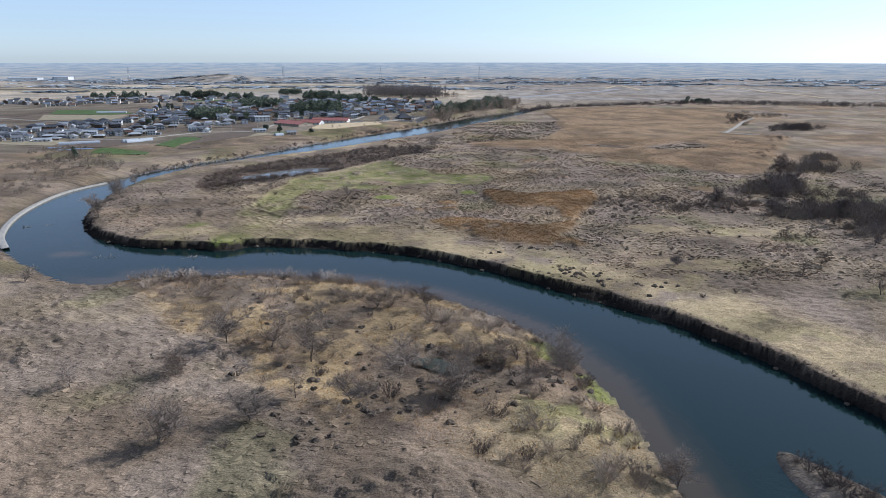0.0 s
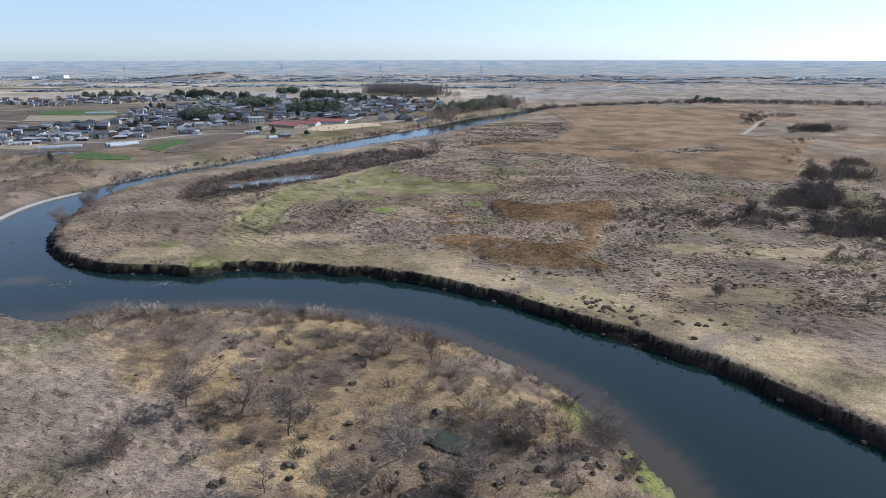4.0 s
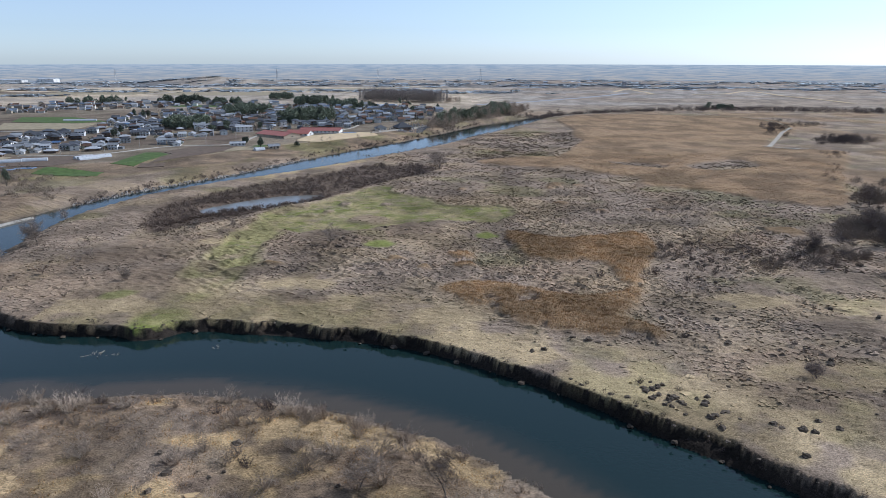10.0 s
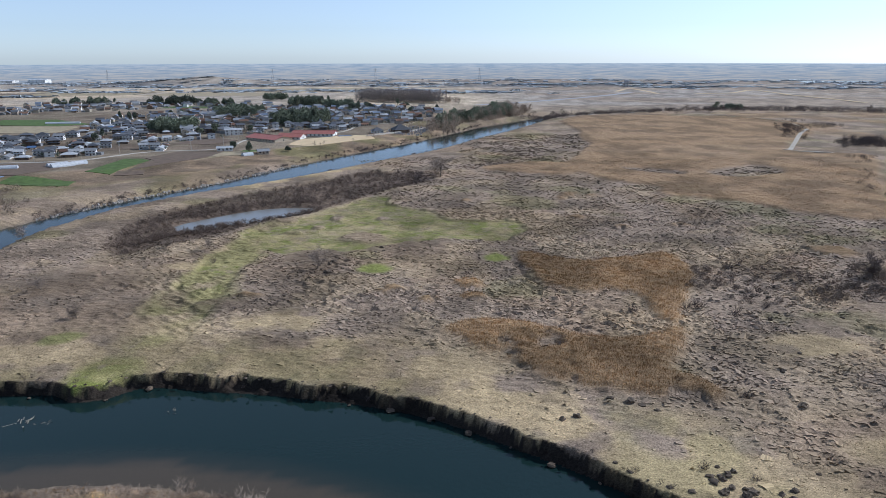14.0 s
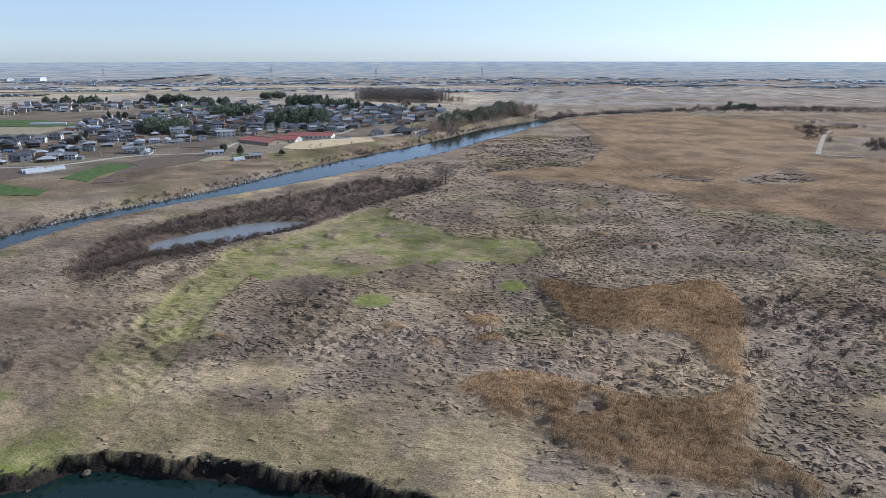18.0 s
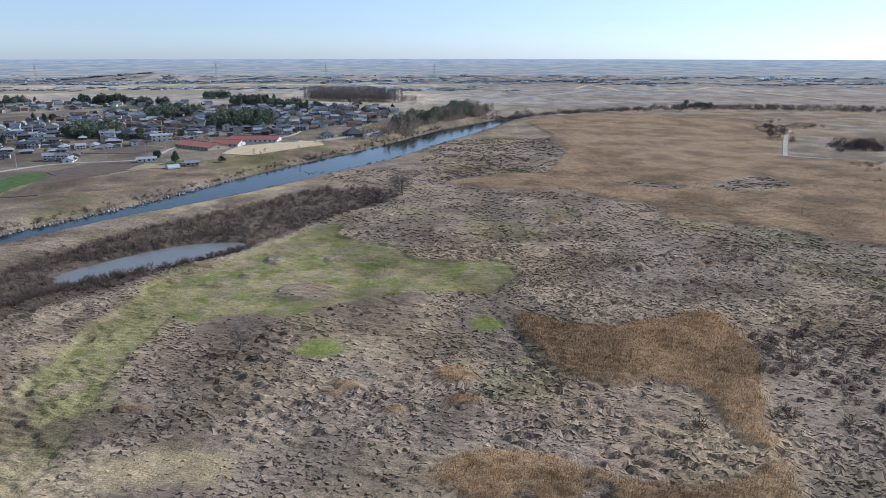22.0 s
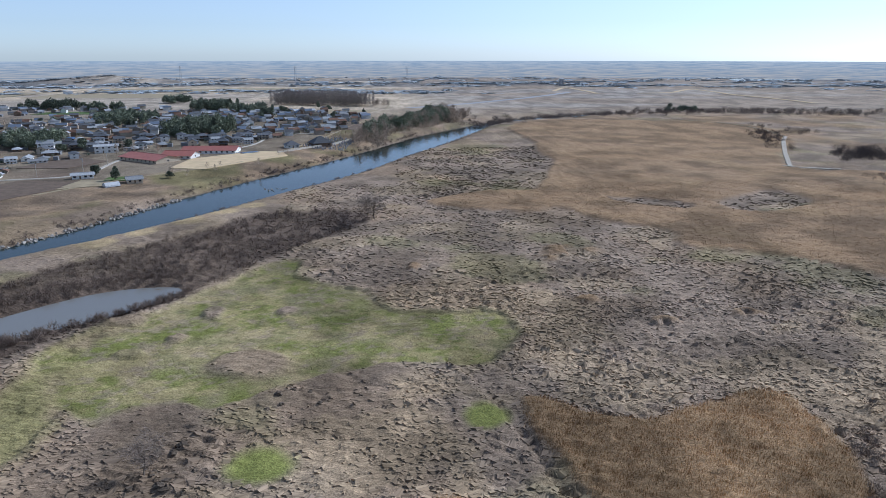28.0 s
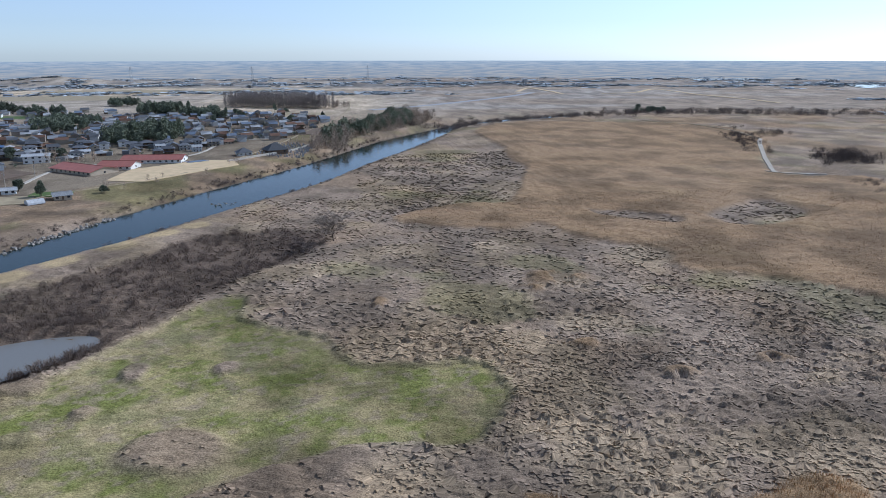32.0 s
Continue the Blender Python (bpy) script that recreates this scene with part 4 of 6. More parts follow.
def lips(n, box, seed, wide, tall):
    """Curled lips of matted reed: a crest in an arc, a short front that hangs over and a long back."""
    x, y, r = scatter(n, *box, seed)
    col, m = cover_at(x, y)
    keep = (m["river"] > 4) & (m["pond"] > 3) & (r.uniform(size=n) < m["rough"] ** 2.5 * (m["reed"] < 0.3) * (m["green"] < 0.4) * (m["bright"] < 0.3) * (m["band"] < 0.5) * (m["mound"] < 0.3) * (1 - 0.6 * m["bramble"]) * (1 - 0.7 * m["dark"]) * (1 - m["west"]))
    keep &= r.uniform(size=n) < 0.25 + 1.1 * smooth(0.38, 0.6, fbm(x, y, 17, 205, 3))
    x, y, col = x[keep], y[keep], col[keep]
    n = len(x)
    a = comb(x, y) + r.normal(0, 0.4, n)
    c, s = np.cos(a), np.sin(a)
    W = wide * np.clip(np.exp(r.normal(0, 0.45, n)), 0.4, 1.9)
    H = tall * np.exp(r.normal(0, 0.4, n))
    D = W * r.uniform(0.9, 1.7, n)
    bend = r.uniform(-0.1, 0.45, n)
    crest, foot, rear = [], [], []
    for k, u in enumerate((-1.0, -0.45, 0.05, 0.5, 1.0)):
        p = u * W * 0.5
        q = -bend * u * u * W + r.normal(0, 0.07, n) * W
        h = H * (1 - 0.95 * abs(u) ** 1.6) * r.uniform(0.75, 1.15, n)
        for rows, back, up in ((crest, 0.0, h), (foot, 0.12, None), (rear, 0.0, None)):
            v = q - (D * (1 - 0.6 * u * u) if rows is rear else back)
            px, py = x + p * c + v * s, y + p * s - v * c
            z = heights_at(px, py)
            rows.append(np.stack([px, py, z + (up if up is not None else -0.12)], 1))
    tris = []
    for k in range(4):
        for lo, hi in ((foot, crest), (crest, rear)):
            tris += [lo[k], lo[k + 1], hi[k + 1], lo[k], hi[k + 1], hi[k]]
    tris = np.stack(tris, 1)
    return tris.reshape(-1, 3, 3), np.repeat(col * r.uniform(0.85, 1.15, (n, 1)), tris.shape[1], axis=0)


def blades(n, box, seed, tall, spread, want, blade=0.07, per=5, tint=(1, 1, 1), jit=0.4):
    """Upright blades, several from one root."""
    x, y, r = scatter(n, *box, seed)
    col, m = cover_at(x, y)
    keep = want(m, x, y, r)
    x, y, col = x[keep], y[keep], col[keep]
    n = len(x)
    out, cols = [], []
    z = heights_at(x, y)
    h0 = tall * r.uniform(0.6, 1.15, n)
    for k in range(per):
        a = r.uniform(0, 6.283, n)
        lean = spread * r.uniform(0.2, 1.0, n)
        bx, by = x + r.normal(0, jit, n), y + r.normal(0, jit, n)
        h = h0 * r.uniform(0.7, 1.1, n)
        w = blade * r.uniform(0.6, 1.5, n)
        f = r.uniform(0, 6.283, n)
        p = np.stack([bx - np.cos(f) * w, by - np.sin(f) * w, z - 0.15], 1)
        q = np.stack([bx + np.cos(f) * w, by + np.sin(f) * w, z - 0.15], 1)
        t = np.stack([bx + np.cos(a) * lean, by + np.sin(a) * lean, z + h], 1)
        out.append(np.stack([p, q, t], 1))
        cols.append(np.repeat(col * r.uniform(0.7, 1.4, (n, 1)) * np.array(tint), 3, axis=0))
    return np.concatenate(out), np.concatenate(cols)


def fibres(n, box, seed, length, w):
    """Fallen stems lying along the combed direction, three to a tuft."""
    x, y, r = scatter(n, *box, seed)
    col, m = cover_at(x, y)
    keep = (m["river"] > 3) & (m["pond"] > 3) & (r.uniform(size=n) < (1 - 0.9 * m["green"]) * (1 - 0.75 * m["straw"]) * (1 - m["reed"]) * (1 - 0.6 * m["dark"]) * (1 - m["west"]))
    x, y, col = x[keep], y[keep], col[keep]
    n = len(x)
    a = comb(x, y) - 1.57 + 2.4 * (fbm(x, y, 6, 203, 2) - 0.5)
    out, cols = [], []
    for k in range(3):
        f = a + r.normal(0, 0.35, n)
        ln = length * r.uniform(0.5, 1.3, n)
        bx, by = x + r.normal(0, 0.5, n), y + r.normal(0, 0.5, n)
        c, s = np.cos(f), np.sin(f)
        tx, ty = bx + c * ln, by + s * ln
        z0, z1 = heights_at(bx, by), heights_at(tx, ty)
        ww = w * r.uniform(0.7, 1.6, n)
        h = r.uniform(0.02, 0.16, n)
        out.append(np.stack([np.stack([bx - s * ww, by + c * ww, z0 + 0.03], 1), np.stack([bx + s * ww, by - c * ww, z0 + 0.03], 1), np.stack([tx, ty, z1 + h], 1)], 1))
        cols.append(np.repeat(col * r.uniform(0.7, 1.7, (n, 1)), 3, axis=0))
    return np.concatenate(out), np.concatenate(cols)


for k, (n, box, tall, per, w) in enumerate([(34000, (-12, 95, 280, 430), 0.9, 6, 0.035), (26000, (15, 300, 470, 700), 0.7, 3, 0.06)]):
    t, c = blades(n, box, 320 + k, tall, 0.4, lambda m, x, y, r: m["reed"] > 0.5, w, per, (1.25, 1.12, 0.93) if k == 0 else (1.05, 1.0, 0.95), 0.6 + 0.4 * k)
    stuff("standing_reeds", t, c, "tall brown standing reeds with pale tips", "reeds")
for k, (n, box, ln, w) in enumerate([(9000, (-150, 130, 100, 300), 0.8, 0.035), (12000, (-140, 140, 290, 500), 0.8, 0.035)]):
    t, c = fibres(n, box, 340 + k, ln, w)
    stuff("fallen_reeds", t, c, "fallen grey reed stems combed flat in one direction", "reeds")
for k, (n, box, wide, tall) in enumerate([(54000, (-140, 150, 246, 500), 1.35, 0.25), (12000, (-150, 60, 95, 246), 1.2, 0.12), (20000, (-60, 270, 490, 720), 2.0, 0.3), (11000, (140, 300, 250, 500), 1.9, 0.28), (4000, (-215, -130, 300, 460), 1.6, 0.2), (5200, (10, 160, 650, 900), 2.8, 0.42)]):
    t, c = lips(n, box, 360 + k, wide, tall)
    stuff("matted_reeds", t, c, "grey-brown mats of fallen reed with curled edges", "reeds")
t, c = blades(44000, (-150, 130, 100, 560), 331, 0.34, 0.3, lambda m, x, y, r: ((m["green"] > 0.4) | (m["straw"] > 0.4) | (m["scrub"] > 0.5)) & (m["river"] > 4), 0.09, 3, (1.05, 1.05, 1.0))
stuff("grass_tufts", t, c, "short winter grass, green and straw coloured", "grass")
t, c = blades(15000, (-135, 55, 108, 262), 335, 0.6, 0.5, lambda m, x, y, r: (m["scrub"] > 0.5) & (m["river"] > 3) & (fbm(x, y, 12, 144, 3) > 0.47), 0.06, 4, (1.5, 1.25, 0.9))
stuff("golden_grass", t, c, "golden dead grass between the scrub", "grass")
t, c = blades(9000, (-160, 100, 420, 650), 333, 1.3, 0.5, lambda m, x, y, r: (m["dark"] > 0.4) & (m["pond"] > 1), 0.07, 4, (1.0, 0.95, 0.9))
stuff("dead_weeds", t, c, "dark brown dead weeds in the old oxbow", "weeds")


# ---- tussocks and drift ----
def lump_mesh(seed, mat_rows):
    rng = random.Random(seed)
    bm = bmesh.new()
    bmesh.ops.create_icosphere(bm, subdivisions=2, radius=1.0)
    for v in bm.verts:
        k = 0.75 + 0.5 * noise.noise(v.co * 1.6 + Vector((seed, 0, 0)))
        v.co = Vector((v.co.x * k, v.co.y * k, max(v.co.z, -0.4) * k * 0.75))
    me = bpy.data.meshes.new("tussock")
    bm.to_mesh(me)
    bm.free()
    me.materials.append(mat_rows)
    return me


TUSSOCK = material("dead_grass_tussock", (0.12, 0.092, 0.066), 0.95, 0.35, 0.5, 0.15, 0.25, per_object=0.3)
lumps = [lump_mesh(51 + k, TUSSOCK) for k in range(5)]


def tussock(x, y, s, group):
    ob = new("grass_tussock", lumps[rnd.randrange(5)])
    ob.matrix_basis = Matrix.LocRotScale((x, y, height(x, y) + 0.1 * s), Euler((0, 0, rnd.uniform(0, 6.28))), (s * rnd.uniform(0.8, 1.3), s * rnd.uniform(0.7, 1.1), s * rnd.uniform(0.6, 1.0)))
    tagged(ob, "dark rounded tussock of dead grass", "tussock", group)


for cx, cy, n, sp in [(52, 252, 16, 5), (58, 246, 12, 5), (48, 258, 8, 4), (38, 288, 5, 4), (22, 284, 2, 1), (-30, 136, 14, 6), (-14, 145, 10, 5), (44, 178, 9, 4), (38, 166, 9, 4), (30, 163, 6, 3), (46, 130, 8, 5),
                      (-8, 158, 8, 8), (-40, 170, 12, 12), (98, 250, 8, 16), (120, 290, 10, 20), (80, 300, 8, 14), (-70, 362, 6, 6), (-50, 405, 10, 7), (-30, 428, 6, 8), (112, 392, 12, 8), (75, 235, 6, 8), (100, 350, 8, 14), (-20, 160, 16, 14), (15, 160, 14, 8), (-60, 215, 12, 16), (-30, 190, 14, 14), (105, 372, 14, 9), (-56, 396, 8, 5)]:
    for _ in range(n):
        x, y = cx + rnd.gauss(0, sp), cy + rnd.gauss(0, sp * 0.7)
        if river_gap(x, y) > 2:
            tussock(x, y, rnd.uniform(0.6, 1.5), "dark tussocks")


for k in range(0, nc - 4, 7):
    o = rnd.uniform(1.6, 4.0)
    ob = new("bank_tussock", lumps[rnd.randrange(5)])
    q = rnd.uniform(0.25, 0.7)
    ob.matrix_basis = Matrix.LocRotScale((ex[k] + nx[k] * o, ey[k] + ny[k] * o, 0.15), Euler((0, 0, rnd.uniform(0, 6.28))), (q * 1.4, q, q * 0.7))
    tagged(ob, "small tussock of dead grass on the bank's edge", "tussock", "tussocks along the cut bank")
for k in range(0, nc - 4, 20):
    if fbm(np.array([run[k]]), np.array([3.0]), 9, 621, 2)[0] > 0.42:
        o = rnd.uniform(-1.2, 0.9)
        ob = new("slumped_clod", lumps[rnd.randrange(5)])
        q = rnd.uniform(0.4, 1.2)
        ob.matrix_basis = Matrix.LocRotScale((ex[k] + nx[k] * o, ey[k] + ny[k] * o, WATER_Z + 0.05 + 0.25 * q), Euler((0, 0, rnd.uniform(0, 6.28))), (q * 1.3, q, q * 0.8))
        tagged(ob, "slumped clod of earth and turf at the water's edge", "clod", "clods below the cut bank")

lip_spots = []
for k in range(0, nc - 2, 2):
    if ey[k] < 262 and ex[k] > 15 and rnd.random() < 0.3 + 0.3 * (ex[k] > 60) or rnd.random() < 0.1:
        o = rnd.uniform(1.6, 4.6)
        lip_spots.append((ex[k] + nx[k] * o, ey[k] + ny[k] * o, rnd.uniform(0.25, 0.7)))


def snag(x, y, seed, s=1.0):
    rng = random.Random(seed)
    top = new("driftwood_snag")
    top.matrix_basis = pose(x, y, WATER_Z)
    for k in range(26):
        g = Geo()
        a = rng.uniform(0, 6.28)
        p = Vector((rng.uniform(-1, 1), rng.uniform(-1, 1), -0.3)) * s
        d = Vector((math.cos(a), math.sin(a), rng.uniform(0.0, 0.35)))
        for j in range(3):
            q = p + d * rng.uniform(0.35, 0.75) * s
            g.tube(p, q, 0.2 * s / (j + 1), 0.13 * s / (j + 1), 5)
            p, d = q, (d + Vector((rng.uniform(-1, 1), rng.uniform(-1, 1), rng.uniform(-0.4, 0.3))) * 0.5)
        part("branch", g.mesh("branch", DRIFT), top)
    tagged(top, "tangle of grey driftwood branches caught in the river", "driftwood", "driftwood in the river")


for k, (x, y, s) in enumerate([(-109, 287, 1.5), (-103, 288, 0.7), (-143, 289, 1.8), (-150, 288, 1.0), (-71, 730, 3.0), (-66, 733, 2.0), (-214, 344, 1.6), (-205, 347, 1.3), (-75, 293, 0.8)]):
    snag(x, y, 60 + k, s)

# stone revetment along the outer bend
run = revetment_line
g = Geo()
for (ax, ay), (bx, by) in zip(run[:-1], run[1:]):
    d = Vector((bx - ax, by - ay, 0)).normalized()
    nrm = Vector((-d.y, d.x, 0))
    prof = [(-1.6, -4.2), (-1.6, -3.0), (-0.9, -2.7), (1.0, -2.5), (1.6, -2.6), (1.6, -4.2)]
    ring = [Vector((px, py, z)) + nrm * (-o) for px, py in ((ax, ay), (bx, by)) for o, z in prof]
    g.add(ring, [(k, k + 1, k + 7, k + 6) for k in range(5)])
rev = new("revetment", g.mesh("revetment", CONCRETE))
tagged(rev, "pale concrete revetment along the river bend", "revetment", kind="structure")


def rock_mesh(seed):
    bm = bmesh.new()
    bmesh.ops.create_icosphere(bm, subdivisions=1, radius=0.6)
    for v in bm.verts:
        v.co *= 0.7 + 0.6 * noise.noise(v.co * 2 + Vector((0, seed, 0)))
    me = bpy.data.meshes.new("riprap_rock")
    bm.to_mesh(me)
    bm.free()
    me.materials.append(RIPRAP)
    return me


rocks = [rock_mesh(k + 0.5) for k in range(4)]
edge = curve_points([(-225, 505), (-205, 548), (-182, 585), (-160, 622), (-140, 665), (-124, 700)], False, 8)
riprap = new("riprap")
for k in range(280):
    i = rnd.randrange(len(edge) - 1)
    u = rnd.random()
    p = edge[i] * (1 - u) + edge[i + 1] * u
    x, y = p[0] - rnd.uniform(-1.0, 3.5), p[1] + rnd.uniform(-0.5, 2.0)
    ob = part("rock", rocks[rnd.randrange(4)], riprap)
    ob.matrix_basis = Matrix.LocRotScale((x, y, height(x, y) + 0.15), Euler((rnd.uniform(0, 6), rnd.uniform(0, 6), 0)), (rnd.uniform(1.1, 2.3),) * 3)
tagged(riprap, "rough stone riprap along the dike's foot", "riprap", kind="structure")

# ---- levels of the pond and puddle ----
def flat_sheet(name, outline, z, mat, label, category, grow=1.15):
    c = outline.mean(0)
    pts = c + (outline - c) * grow
    g = Geo()
    g.add([(p[0], p[1], z) for p in pts], [tuple(range(len(pts)))])
    me = g.mesh(name, mat)
    at = me.attributes.new("cover", "FLOAT_COLOR", "POINT")
    at.data.foreach_set("color", np.tile([0.20, 0.195, 0.18, 1.0], len(pts)).astype(np.float32))
    ob = new(name, me)
    return tagged(ob, label, category, kind="structure")


WATER_MAT = water.data.materials[0]
flat_sheet("pond_water", pond, -0.8, WATER_MAT, "still grey pond in the old oxbow", "pond", 1.03)
flat_sheet("pool_water", puddle, -1.15, material("murky_pool", (0.055, 0.062, 0.045), 0.4, 0.2, 2.0, spec=0.12), "small murky green pool between shrubs", "pool", 0.85)


# ---- joined copies for far woods ----
def template(ob):
    """Triangles of a pattern thing as one array, with a flag for its crown."""
    out = []
    for o in (ob, *ob.children):
        if o.data:
            o.data.calc_loop_triangles()
            v = np.array([p.co[:] for p in o.data.vertices])
            out.append(v[np.array([t.vertices[:] for t in o.data.loop_triangles])])
    return np.concatenate(out)


def joined(name, temps, spots, mat, label, category, colour=None, rng_seed=1):
    """Many copies of a few patterns in one mesh, for what nobody could count."""
    r = random.Random(rng_seed)
    out, cols = [], []
    for x, y, s in spots:
        t = temps[r.randrange(len(temps))]
        a = r.uniform(0, 6.28)
        c, n = math.cos(a) * s, math.sin(a) * s
        m = np.array([[c, -n, 0], [n, c, 0], [0, 0, s * r.uniform(0.8, 1.15)]])
        out.append(t @ m.T + np.array([x, y, height(x, y)]))
        if colour is not None:
            cols.append(np.tile(np.array(colour) * r.uniform(0.7, 1.35), (len(t) * 3, 1)))
    tris = np.concatenate(out)
    ob = new(name, soup(name, tris, 3, mat, np.concatenate(cols) if cols else None))
    return tagged(ob, label, category, kind="stuff")


def region_spots(poly, n, size, seed, gap=0.0):
    r = random.Random(seed)
    p = np.array(poly, float)
    out = []
    while len(out) < n:
        x, y = r.uniform(p[:, 0].min(), p[:, 0].max()), r.uniform(p[:, 1].min(), p[:, 1].max())
        if inside(np.array([x]), np.array([y]), p)[0] and river_gap(x, y) > gap:
            out.append((x, y, r.uniform(*size)))
    return out


def line_spots(pts, n, size, wide, seed):
    r = random.Random(seed)
    run = curve_points(pts, False, 4)
    out = []
    for _ in range(n):
        i = r.randrange(len(run) - 1)
        u = r.random()
        p = run[i] * (1 - u) + run[i + 1] * u
        out.append((p[0] + r.gauss(0, wide), p[1] + r.gauss(0, wide), r.uniform(*size)))
    return out


def light_shrub(seed, stems, tall):
    """A round leafless bush: a few stems inside a haze of short fine twigs."""
    rng = np.random.RandomState(seed)
    n = stems * 7
    d = rng.normal(size=(n, 3))
    d[:, 2] = np.abs(d[:, 2])
    d /= np.linalg.norm(d, axis=1)[:, None]
    lobe = 1 + 0.35 * np.sin(3 * np.arctan2(d[:, 1], d[:, 0]) + seed) * np.sqrt(1 - d[:, 2] ** 2)
    p = d * rng.uniform(0.3, 0.85, (n, 1)) ** 0.6 * lobe[:, None] * np.array([0.62, 0.62, 0.78]) * tall
    q = p + (d * 0.5 + rng.normal(size=(n, 3)) * 0.45 + np.array([0, 0, 0.55])) * tall * 0.2 * rng.uniform(0.6, 1.4, (n, 1))
    w = rng.normal(size=(n, 3)) * 0.014 * tall ** 0.8
    twigs = np.stack([p - w, p + w, q], 1)
    e = d[:stems] * np.array([0.5, 0.5, 0.8]) * tall
    w = np.c_[rng.normal(size=(stems, 2)), np.zeros(stems)] * 0.02
    stem = np.stack([e * 0.04 - w - [0, 0, 0.2], e * 0.04 + w - [0, 0, 0.2], e], 1)
    return np.concatenate([twigs, stem])


willow_t = [light_shrub(k, 30, 2.8) for k in range(4)]
bank_t = [light_shrub(k + 10, 22, 2.4) for k in range(4)]
spots = [s for s in region_spots(strip, 420, (0.7, 1.3), 401) if signed(np.array([s[0]]), np.array([s[1]]), pond, 20)[0] > 2]
spots += line_spots([(-150, 436), (-128, 462), (-110, 478), (-92, 496), (-76, 512)], 120, (0.8, 1.4), 2.2, 441) + line_spots([(-158, 480), (-128, 512), (-108, 528), (-85, 532)], 60, (0.8, 1.3), 3.0, 442)
joined("willow_scrub", willow_t, spots, WILLOW, "dark brown leafless willow scrub filling the old oxbow", "scrub")
low = [p for p in region_spots(scrub_zone, 330, (0.45, 1.15), 407, 3) if fbm(np.array([p[0]]), np.array([p[1]]), 18, 409, 2)[0] > 0.4]
joined("low_scrub", bank_t, low, TWIG, "low grey-brown leafless scrub by the water", "scrub")
joined("shore_scrub", bank_t, line_spots([(30, 196), (17, 214), (2, 229), (-20, 243), (-41, 252), (-69, 258), (-95, 257), (-118, 252)], 150, (0.4, 0.9), 2.2, 408), TWIG, "fuzzy pale scrub along the inner shore", "scrub")
joined("bank_scrub", bank_t, line_spots([(-228, 505), (-209, 550), (-165, 626), (-130, 702), (-82, 790), (-48, 850), (-4, 936), (44, 1034)], 340, (0.5, 1.3), 2.4, 402), DARK_TWIG, "dark bare scrub along the far river edge", "scrub")
joined("bank_scrub", bank_t, line_spots([(-112, 640), (-62, 706), (-10, 785), (30, 872), (72, 955), (122, 1065)], 90, (0.5, 1.1), 2.0, 403), DARK_TWIG, "dark bare scrub along the near river edge", "scrub")
joined("lip_scrub", bank_t, lip_spots, DARK_TWIG, "dark scrub and roots along the lip of the cut bank", "scrub")
west_spots = [s for c in [(-288, 555), (-300, 520), (-310, 570), (-262, 425), (-270, 470), (-232, 335), (-245, 355), (-330, 600), (-255, 520), (-190, 270), (-222, 296)]
              for s in region_spots([(c[0] - 22, c[1] - 18), (c[0] + 16, c[1] - 18), (c[0] + 16, c[1] + 18), (c[0] - 22, c[1] + 18)], 30, (0.8, 2.3), int(c[1]), 7)]
joined("west_scrub", bank_t, west_spots, TWIG, "grey leafless scrub on the west bank", "scrub")

thicket_t = [light_shrub(k + 30, 46, 4.0) for k in range(4)]
line_t = [light_shrub(k + 50, 22, 7.0) for k in range(4)]
q = random.Random(31)
spots = []
for cx, cy, n, sp, s in [(273, 506, 26, 9, 2.0), (250, 500, 10, 7, 1.2), (212, 432, 34, 9, 2.0), (192, 408, 18, 7, 1.4), (182, 352, 22, 9, 1.4), (200, 352, 26, 8, 1.7), (216, 352, 26, 9, 1.7), (232, 362, 26, 10, 1.7), (165, 377, 14, 7, 1.1),
                         (158, 390, 10, 5, 1.1), (124, 363, 12, 6, 0.7), (92, 378, 14, 7, 0.6), (105, 388, 12, 7, 0.6), (140, 372, 12, 7, 0.8), (205, 318, 18, 9, 1.2), (245, 400, 16, 10, 1.4), (225, 330, 16, 9, 1.3), (96, 360, 10, 6, 0.6), (160, 306, 6, 4, 0.8), (300, 560, 16, 10, 1.6)]:
    spots += [(cx + q.gauss(0, sp), cy + q.gauss(0, sp * 0.8), s * q.uniform(0.6, 1.25)) for _ in range(n)]
joined("east_thicket", thicket_t, spots, TREE_TWIG, "dense dark leafless thicket on the floodplain", "thicket")

